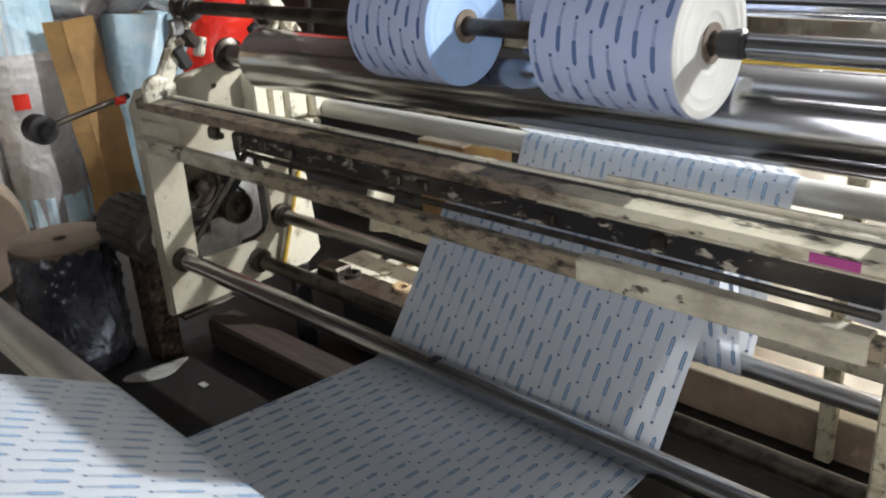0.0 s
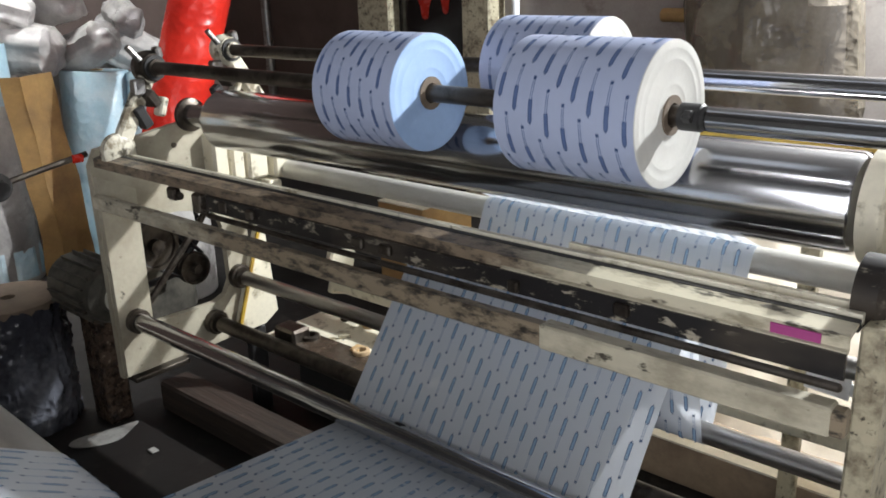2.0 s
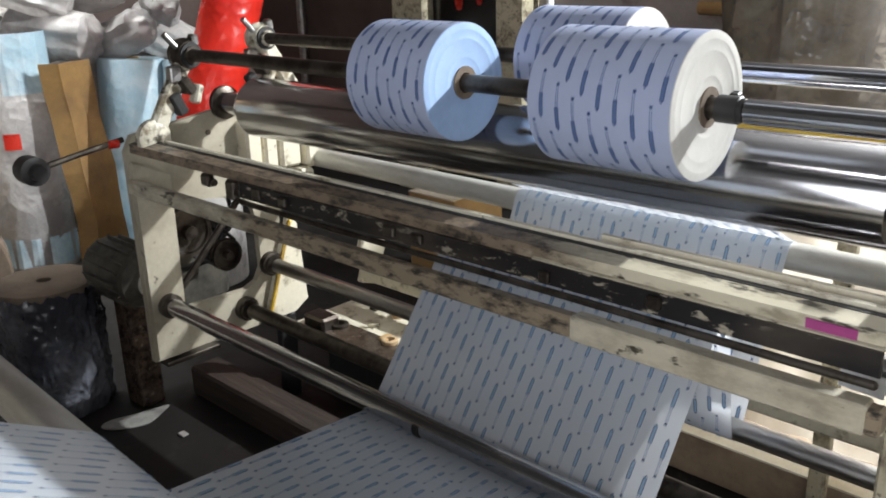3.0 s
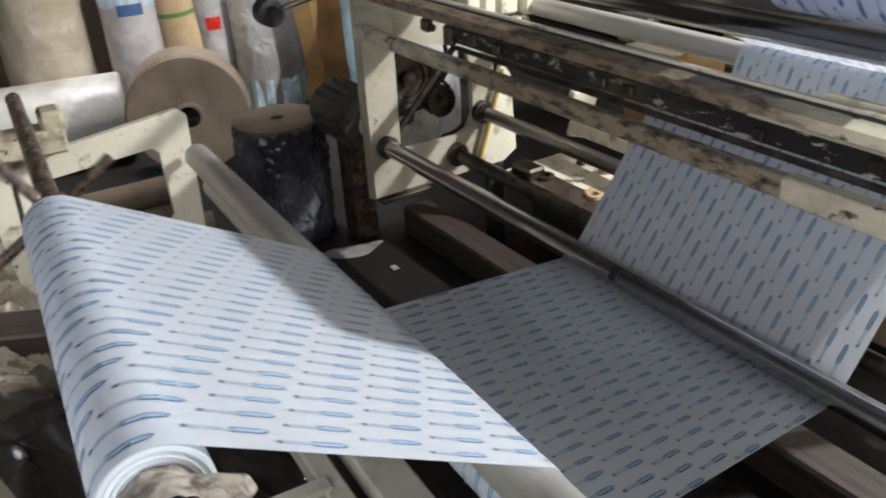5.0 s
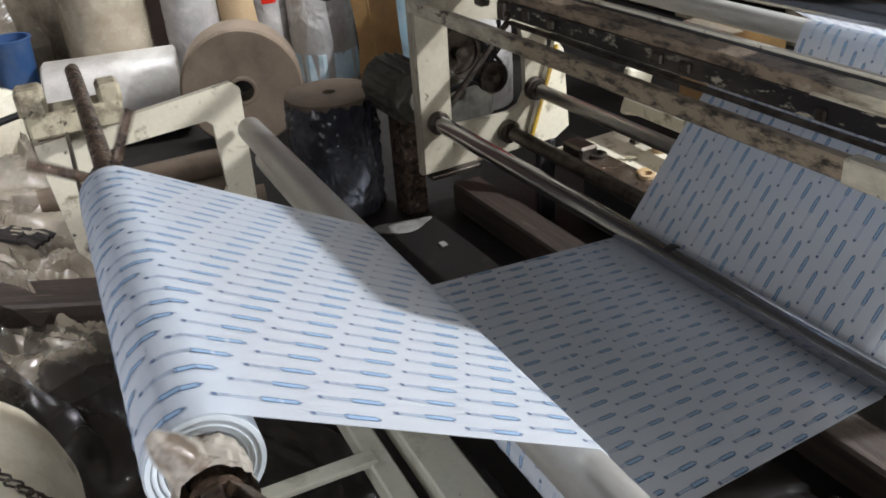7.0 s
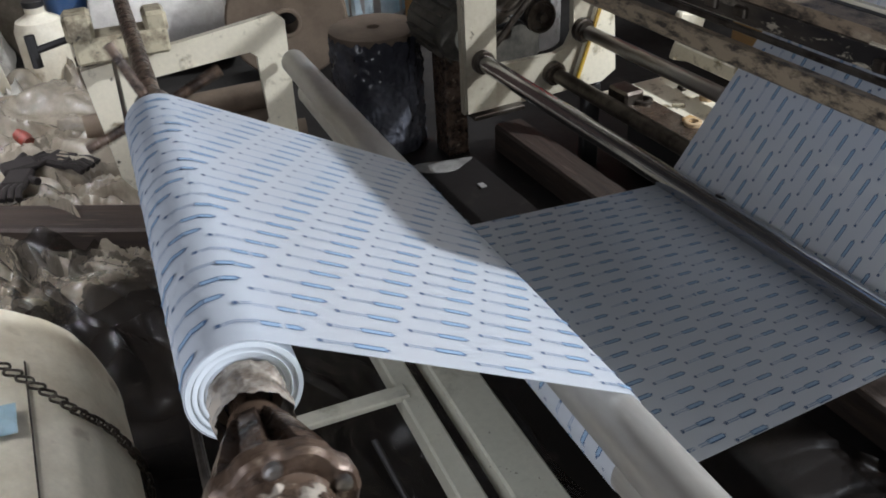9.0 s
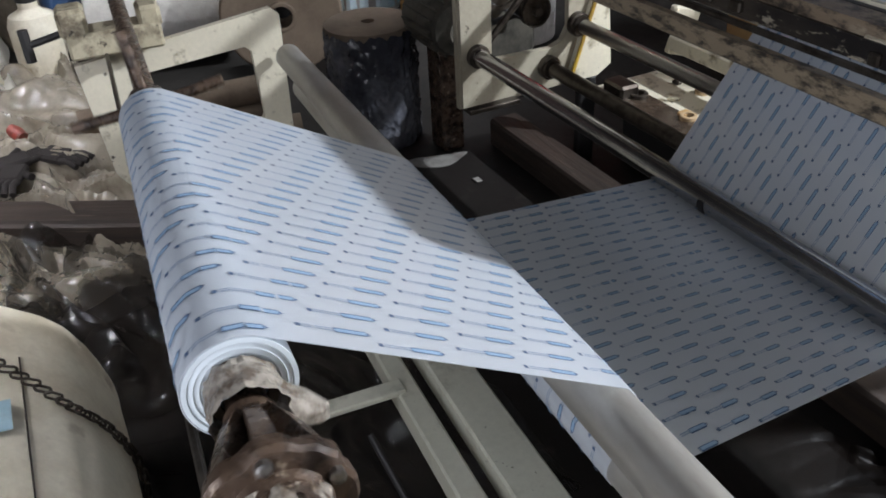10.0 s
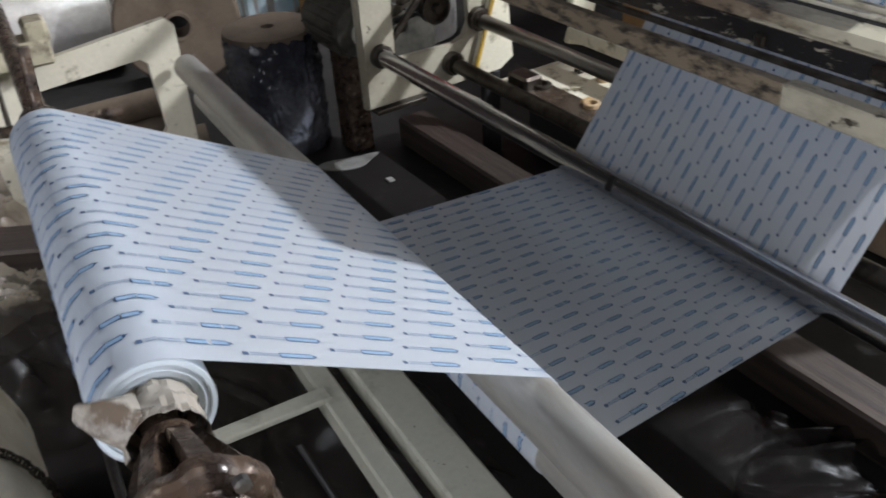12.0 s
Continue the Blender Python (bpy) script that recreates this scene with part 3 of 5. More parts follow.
lathe(bm, rod_profile(0.50, W, 0.006), 10, pose(0, -0.052, 0.841))
part("lower_rod", bm, "dark_steel", bar, "thin dark rod under the blade rail", smooth=35)
for x, h in ((0.36, 0.03), (0.46, 0.045), (0.56, 0.03)):
    bm = bmesh.new()
    box(bm, (x, -0.045, 0.884 - h / 2), (0.035, 0.02, h), 0.005)
    lathe(bm, [(0, 0), (0, 0.009), (0.012, 0.009), (0.013, 0)], 10, pose(x + 0.016, -0.045, 0.884 - h * 0.6))
    part("rail_bracket", bm, "dark_steel", bar, "greasy rail bracket", smooth=35)
bm = bmesh.new()
box(bm, (1.757, -0.0465, 0.8965), (0.062, 0.002, 0.013), 0)
part("sticker", bm, "magenta", bar, "magenta sticker")
bm = bmesh.new()
box(bm, (W / 2 + 0.006, -0.052, 0.797), (W + 0.012, 0.026, 0.036), 0.004)
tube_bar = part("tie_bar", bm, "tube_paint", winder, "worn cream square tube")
bm = bmesh.new()
box(bm, (1.60, -0.052, 0.798), (0.43, 0.031, 0.041), 0.003)
part("sleeve", bm, "sleeve_paint", tube_bar, "cleaner cream sleeve on the bar")
random.seed(5)
for x in (0.66, 0.98, 1.05, 1.33, 1.52):
    bm = bmesh.new()
    box(bm, (x, -0.056, 0.868 + random.uniform(-0.004, 0.004)), (random.uniform(0.012, 0.03), 0.012, 0.02), 0.003)
    part("blade_holder", bm, "dark_steel", winder, "greasy blade holder")
bm = bmesh.new()
box(bm, (1.705, 0.30, 0.675), (0.072, 0.004, 0.048), 0.001, pose(0, 0, 0, 0, 4))
box(bm, (1.775, 0.302, 0.668), (0.10, 0.004, 0.022), 0.001)
part("notice", bm, "paper", winder, "white paper tag")
for z, h in ((0.43, 0.06), (0.33, 0.05)):
    bm = bmesh.new()
    box(bm, (0.02, 0.735, z), (0.03, 0.11, h), 0.006, pose(0, 0, 0, -18))
    part("bearing_block", bm, "cream", winder, "cream bearing block")
for z in (0.36,):
    bm = bmesh.new()
    box(bm, (0.9, 0.70, z), (1.75, 0.05, 0.05), 0.006)
    part("rear_rail", bm, "cream", winder, "cream rear rail")


# ---- unwind stand: its own frame of axes, a little askew to the winder ----
UX, UY, UZ = Vector((0.99604, -0.06748, 0.05793)), Vector((0.0676, 0.99771, 0)), Vector((-0.0578, 0.00392, 0.99832))
UO = Vector((1.588, -0.659, 0.7226))
U = Matrix(((UX.x, UY.x, UZ.x, UO.x), (UX.y, UY.y, UZ.y, UO.y), (UX.z, UY.z, UZ.z, UO.z), (0, 0, 0, 1)))
stand = thing("unwind_stand", "cream and grey-green steel stand that holds the unwinding film roll", "machine", U)
A_Y, A_Z, A_R = -0.025, -0.017, 0.030
B_Y, B_Z, B_R = 0.002, -0.098, 0.030
R_Y, R_Z, R_R = -0.373, 0.158, 0.046
roller("guide_roller", A_Y, A_Z, A_R, -1.42, 0.45, "alu", stand, "grey metal guide roller", turn=-1)
roller("guide_roller", B_Y, B_Z, B_R, -1.42, 0.45, "alu", stand, "grey metal guide roller", turn=1)
bm = bmesh.new()
outer = [(-0.47, -0.24), (-0.495, 0.03), (-0.04, 0.088), (-0.02, 0.07), (-0.05, -0.72), (-0.13, -0.72)]
inner = [(-0.36, -0.20), (-0.345, -0.012), (-0.115, 0.008), (-0.10, -0.005), (-0.095, -0.17), (-0.12, -0.20)]
plate(bm, outer, inner, -1.50, -1.475)
part("side_plate", bm, "cream", stand, "chipped cream-painted side plate with a window")
bm = bmesh.new()
box(bm, (-0.55, 0.006, -0.375), (2.0, 0.075, 0.05), 0.004)
part("beam", bm, "green_beam", stand, "grey-green painted steel beam")
bm = bmesh.new()
box(bm, (-0.55, -0.08, -0.385), (2.0, 0.04, 0.05), 0.004)
part("beam", bm, "green_beam", stand, "grey-green painted steel beam")
bm = bmesh.new()
box(bm, (-0.545, -0.185, -0.36), (0.035, 0.20, 0.012), 0.002)
part("brace", bm, "green_beam", stand, "grey-green flat steel brace")

# ---- the film: one path from the roll over the rollers to the drum ----
WEB = 0.662
NEAR_R, NEAR_U, NEAR_C = 0.028, 0.012, 1.484
path = []  # (near edge point, far edge point)


def add_u(y, z):
    path.append((U @ Vector((NEAR_U, y, z)), U @ Vector((NEAR_U - WEB, y, z))))


def add_r(y, z):
    path.append((U @ Vector((NEAR_R, y, z)), U @ Vector((NEAR_R - WEB, y, z))))


def add_c(y, z):
    path.append((Vector((NEAR_C, y, z)), Vector((NEAR_C - WEB, y, z))))


def arc(add, y, z, r, a0, a1, n):
    """Points round an axis, angles in degrees from +y towards +z."""
    for i in range(n + 1):
        a = radians(a0 + (a1 - a0) * i / n)
        add(y + r * math.cos(a), z + r * math.sin(a))


def straight(a, b, n):
    """Even points between two edge pairs."""
    return [(a[0].lerp(b[0], i / n), a[1].lerp(b[1], i / n)) for i in range(1, n)]


G = 0.0012
# angle of the straight run between two rollers that the film passes on the same upper side
tilt = math.degrees(math.atan2((A_Z + A_R) - (R_Z + R_R), A_Y - R_Y))
arc(add_r, R_Y, R_Z, R_R + G, 285, 90 + tilt, 26)
run = len(path)
arc(add_u, A_Y, A_Z, A_R + G, 90 + tilt, -48, 12)
path[run:run] = straight(path[run - 1], path[run], 9)
run = len(path)
arc(add_u, B_Y, B_Z, B_R + G, 140, 270, 11)
path[run:run] = straight(path[run - 1], path[run], 3)
run = len(path)
arc(add_c, C_Y, C_Z, C_R + G, 266, 314, 5)
path[run:run] = straight(path[run - 1], path[run], 14)
run = len(path)
arc(add_c, 0.262, 0.725, 0.018 + G, 136, -20, 10)
path[run:run] = straight(path[run - 1], path[run], 8)
run = len(path)
arc(add_c, 0.35, 0.475, 0.021 + G, 200, 330, 8)
path[run:run] = straight(path[run - 1], path[run], 7)
run = len(path)
arc(add_c, 0.53, 0.775, 0.028 + G, 150, 40, 8)
path[run:run] = straight(path[run - 1], path[run], 8)
run = len(path)
arc(add_c, DRUM[0], DRUM[1], DRUM[2] + G, 300, 330, 3)
path[run:run] = straight(path[run - 1], path[run], 6)

mid = [(a + b) / 2 for a, b in path]
lengths = [0.0]
for p, q in zip(mid, mid[1:]):
    lengths.append(lengths[-1] + (q - p).length)
TOTAL = lengths[-1]

# the film runs a little aslant between rollers that are not quite parallel
raw = []
for i in range(len(path)):
    t = (mid[min(i + 1, len(mid) - 1)] - mid[max(i - 1, 0)]).normalized()
    raw.append(math.asin(max(-1, min(1, (path[i][0] - path[i][1]).normalized().dot(t)))))
slant = []
for i in range(len(path)):
    near = [raw[j] for j in range(len(path)) if abs(lengths[j] - lengths[i]) < 0.035]
    slant.append(sum(near) / len(near))

film_web = thing("film_web", "white film printed with blue syringes running over rollers", "film")
bm = bmesh.new()
prev = None
for i, (a, b) in enumerate(path):
    t = (mid[min(i + 1, len(mid) - 1)] - mid[max(i - 1, 0)]).normalized()
    nrm = (a - b).normalized().cross(t) * 0.0003
    quad = [bm.verts.new(p) for p in (a + nrm, b + nrm, b - nrm, a - nrm)]
    if prev:
        for k in range(4):
            bm.faces.new((prev[k], prev[(k + 1) % 4], quad[(k + 1) % 4], quad[k]))
    prev = quad
part("film_sheet", bm, "film", film_web, smooth=50)


def web_pose(s):
    """Place of the film at s metres along its path: x across to the near edge, y along the run."""
    k = min(max(int(np.searchsorted(lengths, s)) - 1, 0), len(lengths) - 2)
    f = (s - lengths[k]) / max(lengths[k + 1] - lengths[k], 1e-9)

    def tan(i):
        return (mid[min(i + 1, len(mid) - 1)] - mid[max(i - 1, 0)]).normalized()

    c = mid[k].lerp(mid[k + 1], f)
    t = tan(k).lerp(tan(k + 1), f).normalized()
    a = path[k][0].lerp(path[k + 1][0], f)
    x = (a - c).normalized()
    zz = x.cross(t).normalized()
    t = zz.cross(x)
    e = slant[k] + (slant[k + 1] - slant[k]) * f
    x, t = x * math.cos(e) - t * math.sin(e), x * math.sin(e) + t * math.cos(e)
    return Matrix(((x.x, t.x, zz.x, c.x), (x.y, t.y, zz.y, c.y), (x.z, t.z, zz.z, c.z), (0, 0, 0, 1)))


# printed syringes in lanes 14.7 mm apart with a repeat of 158 mm, each lane five ninths ahead of the next
LANE, REPEAT = 0.0147, 0.1577
STEP = REPEAT / 9
SPEED = 0.220  # metres of film in a second, on the average


def travelled(t):
    """Metres of film that have passed by t; the winder slows a little."""
    return -0.0054 + 0.2525 * t - 0.00183 * t * t


LANES = 44


def marks(quarter):
    """Flat marks (x0, x1, y0, y1, ink) of one quarter of a syringe, y along the film."""
    h = STEP / 2
    if quarter == 0:
        return [(-0.0026, 0.0026, -h + 0.002, -h + 0.0068, 1), (-0.0022, -0.0011, -h + 0.0085, h, 2), (0.0011, 0.0022, -h + 0.0085, h, 2)]
    if quarter == 1:
        return [(-0.0022, -0.0011, -h, h, 2), (0.0011, 0.0022, -h, h, 2)]
    if quarter == 2:
        return [(-0.0038, -0.0025, -h, h, 0), (0.0025, 0.0038, -h, h, 0), (-0.0025, 0.0025, -h, -h + 0.001, 0), (-0.0025, 0.0025, -h + 0.001, h, 3)]
    return [(-0.0038, -0.0025, -h, h - 0.004, 0), (0.0025, 0.0038, -h, h - 0.004, 0), (-0.0025, 0.0025, -h, h - 0.004, 3), (-0.0022, 0.0022, h - 0.004, h - 0.002, 0), (-0.0008, 0.0008, h - 0.002, h, 1)]


M["ink_mid"] = material("light_blue_ink", (0.29, 0.42, 0.58, 1), 0.5, 0, grain=0.1, grain_scale=900, bump=0)
INKS = ["ink", "ink_grey", "ink_pale", "ink_mid"]
row_mesh = []
for kind in range(9):
    verts, faces, inks = [], [], []
    for lane in range(LANES):
        x = WEB / 2 - 0.014 - lane * LANE
        quarter = (kind - 5 * lane) % 9
        for x0, x1, y0, y1, ink in marks(quarter) if quarter < 4 else ():
            for z in (0.0007, -0.0007):
                k = len(verts)
                verts += [(x + x0, y0, z), (x + x1, y0, z), (x + x1, y1, z), (x + x0, y1, z)]
                faces.append((k, k + 1, k + 2, k + 3))
                inks.append(ink)
    me = bpy.data.meshes.new("print_band")
    me.from_pydata(verts, [], faces)
    for name in INKS:
        me.materials.append(M[name])
    me.polygons.foreach_set("material_index", inks)
    row_mesh.append(me)

PHASE = 0.0
rows_made = []
first = -int(travelled(12.0) / STEP) - 1
for j in range(first, int(TOTAL / STEP)):
    ob = new("print_band", row_mesh[j % 9])
    ob.parent = film_web
    ob["kind"] = "stuff"
    rows_made.append((ob, j * STEP + PHASE))

# ---- unwinding roll with its chuck and shaft ----
SUPPLY = U @ pose(NEAR_R, R_Y, R_Z)
supply = thing("film_roll", "nearly empty roll of printed white film on a steel shaft", "film roll", SUPPLY)
bm = bmesh.new()
lathe(bm, [(-WEB, 0.020), (-WEB, R_R), (0, R_R), (0.0008, R_R - 0.004), (-0.001, R_R - 0.005), (0.0008, R_R - 0.009), (-0.001, R_R - 0.010), (0.0, R_R - 0.014), (-0.002, R_R - 0.015), (-0.002, 0.028), (-0.01, 0.027), (-0.01, 0.020)], 48)
part("film_body", bm, "film_solid", supply, "white printed film wound in layers", smooth=30)
bm = bmesh.new()
lathe(bm, [(-WEB - 0.03, 0.019), (-WEB - 0.03, 0.027), (0.012, 0.027), (0.012, 0.019)], 32)
part("core_tube", bm, "core_board", supply, "cardboard core tube", smooth=30)

# winding shafts and rolls


def winding_roll(label, y, z, x0, x1, r, side="wound_side", lb="cream-white end of the wound layers"):
    t = thing("film_roll", label, "film roll", pose(x0, y, z), group="finished rolls on the winder")
    w = x1 - x0
    bm = bmesh.new()
    lathe(bm, [(0, 0.03), (0, r), (w - 0.002, r), (w - 0.002, 0.03)], 64)
    body = part("film_body", bm, "wound", t, smooth=30)
    bm = bmesh.new()
    prof = [(w - 0.0018, r - 0.0004), (w - 0.0002, r - 0.0008)]
    for q in (r - 0.014, r - 0.03, 0.044):
        prof += [(w + 0.0003, q + 0.003), (w + 0.0003, q), (w - 0.0001, q - 0.0015)]
    prof += [(w, 0.03)]
    lathe(bm, prof, 64)
    part("film_edge", bm, side, body, lb, smooth=30)
    bm = bmesh.new()
    lathe(bm, [(-0.01, 0.018), (-0.01, 0.030), (w + 0.003, 0.030), (w + 0.003, 0.018)], 32)
    part("core_tube", bm, "core_board", t, smooth=30)
    # prints round the roll
    verts, faces, inks = [], [], []
    turns = 4
    for lane in range(int((w - 0.01) / LANE) + 1):
        x = 0.012 + lane * LANE
        if x > w - 0.004:
            break
        for rep in range(turns):
            for qd in range(4):
                base = (rep + (qd + 5 * lane) / 9) / turns * 2 * math.pi
                for a0, a1, y0, y1, ink in marks(qd):
                    ang = [base + (v / STEP) * (2 * math.pi / turns / 9) for v in (y0, y1)]
                    k = len(verts)
                    rr = r + 0.0008
                    for aa, an in ((a0, ang[0]), (a1, ang[0]), (a1, ang[1]), (a0, ang[1])):
                        verts.append((x + aa, rr * math.cos(an), rr * math.sin(an)))
                    faces.append((k, k + 1, k + 2, k + 3))
                    inks.append(ink)
    me = bpy.data.meshes.new("print")
    me.from_pydata(verts, [], faces)
    for name in ("ink_deep", "ink_deep", "ink_wound", "ink_wound"):
        me.materials.append(M[name])
    me.polygons.foreach_set("material_index", inks)
    pr = new("print", me)
    pr.parent = t
    pr["kind"] = "stuff"
    spins.append((t, (x0, y, z), r, -1))
    return t


winding_roll("wound roll of white film printed with blue syringes", FS_Y, FS_Z, 0.815, 1.02, ROLL_R - 0.003, "wound_side_cool", "end of the wound layers, tinted blue for cool light")
winding_roll("wound roll of white film printed with blue syringes", FS_Y, FS_Z, 1.250, 1.498, ROLL_R)
winding_roll("wound printed film roll on the rear winding shaft", BS_Y, BS_Z, 1.005, 1.235, 0.103)
def winding_shaft(y, z, dark_to):
    bm = bmesh.new()
    lathe(bm, rod_profile(0.05, dark_to, 0.0160), 24)
    sh = part("winding_shaft", bm, "dark_steel", winder, "dark steel winding shaft", pose(0, y, z), smooth=35)
    spins.append((sh, (0, y, z), ROLL_R, -1))
    bm = bmesh.new()
    lathe(bm, [(dark_to - 0.02, 0), (dark_to - 0.02, 0.0205), (dark_to + 0.012, 0.0205), (dark_to + 0.014, 0.018), (dark_to + 0.02, 0.018), (dark_to + 0.02, 0)], 20)
    box(bm, (dark_to - 0.002, 0.016, 0.012), (0.016, 0.016, 0.016), 0.003)
    part("collar", bm, "black", sh, "black core collar", smooth=35)
    bm = bmesh.new()
    lathe(bm, rod_profile(dark_to + 0.02, 1.93, 0.0185), 28)
    part("bright_end", bm, "chrome", sh, "bright steel shaft end", smooth=35)


winding_shaft(FS_Y, FS_Z, 1.535)
winding_shaft(BS_Y, BS_Z, 1.25)

# ---- shaft, chuck and spider of the unwinding roll ----
supply_shaft = thing("unwind_shaft", "greasy brown iron shaft with a fluted cone chuck", "shaft", SUPPLY)
bm = bmesh.new()
lathe(bm, rod_profile(-1.62, 0.55, 0.0165), 20)
part("shaft", bm, "brown_iron", supply_shaft, smooth=35)
bm = bmesh.new()
n = 72
prof = [(0.040, 0.0), (0.040, 0.021), (0.052, 0.021), (0.056, 0.018), (0.075, 0.018), (0.128, 0.026), (0.129, 0.0)]
lathe(bm, prof, 40)
chuck = part("cone_chuck", bm, "brown_iron", supply_shaft, "ribbed cast-iron cone chuck, greasy", smooth=30)
for k in range(8):
    bm = bmesh.new()
    # ribs that flare from the hub to the flange
    a = 2 * math.pi * k / 8
    rib = []
    for x, r0, r1, w in ((0.052, 0.012, 0.0235, 0.0075), (0.066, 0.014, 0.0300, 0.0078), (0.095, 0.020, 0.0400, 0.0085), (0.128, 0.026, 0.0495, 0.0100)):
        rib.append([bm.verts.new(Matrix.Rotation(a, 3, "X") @ Vector((x, sy * w * (1.0 if rr == r0 else 0.8), rr))) for sy, rr in ((-1, r0), (-1, r1), (1, r1), (1, r0))])
    for p, q in zip(rib, rib[1:]):
        for i in range(4):
            bm.faces.new((p[i], q[i], q[(i + 1) % 4], p[(i + 1) % 4]))
    bm.faces.new(rib[0])
    bm.faces.new(rib[-1])
    part("rib", bm, "brown_iron", chuck)
bm = bmesh.new()
rings = []
for x, r in ((0.122, 0.030), (0.122, 0.047), (0.126, 0.0525), (0.138, 0.0535), (0.142, 0.050), (0.143, 0.036), (0.150, 0.034), (0.168, 0.034), (0.172, 0.030), (0.173, 0.012)):
    ring = []
    for i in range(n):
        a = 2 * math.pi * i / n
        k = r * (1 - 0.07 * max(0.0, math.cos(8 * a + 2.9)) + 0.035 * noise.noise((math.cos(a) * 4, math.sin(a) * 4, x * 60))) if r > 0.045 else r
        ring.append(bm.verts.new((x + 0.002 * noise.noise((math.cos(a) * 3, math.sin(a) * 3, r * 50)), k * math.cos(a), k * math.sin(a))))
    rings.append(ring)
for a, b in zip(rings, rings[1:]):
    for i in range(n):
        bm.faces.new((a[i], b[i], b[(i + 1) % n], a[(i + 1) % n]))
part("flange", bm, "brown_iron", chuck, "scalloped greasy iron flange", smooth=40)
for k in range(5):
    a = 2 * math.pi * k / 5
    bm = bmesh.new()
    lathe(bm, [(0, 0), (0, 0.006), (0.006, 0.006), (0.007, 0.003), (0.007, 0)], 8)
    part("bolt", bm, "steel", chuck, "worn bolt head", pose(0.141, 0.043 * math.cos(a), 0.043 * math.sin(a)))
# crumpled plastic bound round the chuck's hub and the core's end
def bound_wrap(name, x0, x1, r, seed, parent, label, mat, flap=False):
    bm = bmesh.new()
    nn, mm = 40, 12
    grid = []
    for j in range(mm + 1):
        x = x0 + (x1 - x0) * j / mm
        ring = []
        for i in range(nn):
            a = 2 * math.pi * i / nn
            q = Vector((math.cos(a) * 2.2, math.sin(a) * 2.2, x * 40 + seed))
            k = r * (1 + 0.16 * abs(noise.noise(q)) + 0.10 * noise.noise(q * 2.7))
            if flap and abs((a - 0.37 + math.pi) % (2 * math.pi) - math.pi) < 0.5:
                k += 0.045 * (1 - abs((a - 0.37 + math.pi) % (2 * math.pi) - math.pi) / 0.5) * math.sin(math.pi * j / mm)
            ring.append(bm.verts.new((x + 0.004 * noise.noise(q * 1.3), k * math.cos(a), k * math.sin(a))))
        grid.append(ring)
    for a, b in zip(grid, grid[1:]):
        for i in range(nn):
            bm.faces.new((a[i], b[i], b[(i + 1) % nn], a[(i + 1) % nn]))
    part(name, bm, mat, parent, label, smooth=25)


M["soiled_film"] = material("soiled_plastic_wrap", (0.33, 0.295, 0.25, 1), 0.14, 0, (0.12, 0.09, 0.066, 1), 30, 0.48, 0.60, bump=0.6)
bound_wrap("plastic_wrap", 0.0, 0.042, 0.029, 3.0, supply, "crumpled soiled plastic wrap on the core", "soiled_film", True)
bound_wrap("hub_wrap", 0.150, 0.172, 0.033, 8.0, supply_shaft, "soiled plastic wound on the hub", "soiled_film")
# spider of four arms behind the roll
FARX = -WEB - 0.035
bm = bmesh.new()
lathe(bm, [(FARX - 0.06, 0), (FARX - 0.06, 0.024), (FARX - 0.05, 0.030), (FARX - 0.01, 0.032), (FARX, 0.026), (FARX, 0)], 20)
spider = part("hub", bm, "brown_iron", supply_shaft, "greasy iron hub", smooth=35)
for k in range(4):
    a = radians(55 + 90 * k)
    bm = bmesh.new()
    x = FARX - 0.035
    tube(bm, [(x, 0.02 * math.cos(a), 0.02 * math.sin(a)), (x - 0.01, 0.113 * math.cos(a), 0.113 * math.sin(a))], 0.0085, 10)
    part("arm", bm, "brown_iron", spider, "round iron arm", smooth=40)

# bearing blocks of the stand
bm = bmesh.new()
box(bm, (-1.46, R_Y - 0.02, 0.085), (0.10, 0.20, 0.055), 0.006)
box(bm, (-1.46, R_Y - 0.10, 0.135), (0.09, 0.06, 0.06), 0.008)
box(bm, (-1.46, R_Y + 0.06, 0.125), (0.09, 0.05, 0.05), 0.008)
blk = part("bearing_block", bm, "cream_worn", stand, "cream bearing block black with grease")
bm = bmesh.new()
tube(bm, [(-1.44, R_Y - 0.10, 0.12), (-1.44, R_Y - 0.20, 0.10)], 0.008)
tube(bm, [(-1.44, R_Y - 0.20, 0.065), (-1.44, R_Y - 0.20, 0.135)], 0.011)
part("clamp_handle", bm, "black", blk, "black tee handle")
bm = bmesh.new()
box(bm, (-0.55, R_Y - 0.047, 0.045), (1.95, 0.008, 0.04), 0.002)
part("side_rail", bm, "dark_steel", stand, "thin rusty steel rail")
bm = bmesh.new()
box(bm, (-0.545, -0.32, -0.50), (0.05, 0.06, 0.30), 0.004)
part("strut", bm, "black_worn", stand, "dark steel strut")
for y0 in (-0.2,):
    bm = bmesh.new()
    tube(bm, [(-0.52, -0.16, -0.42), (-0.30, -0.10, -0.62), (-0.1, -0.12, -0.66)], 0.006)
    part("hose", bm, "black", stand, "thin black hose")
bm = bmesh.new()
plate(bm, [(-0.47, -0.72), (-0.47, 0.05), (-0.30, 0.05), (-0.05, -0.10), (0.10, -0.10), (0.10, -0.72)], None, 0.46, 0.48)
part("side_plate", bm, "cream", stand, "chipped cream-painted side plate")


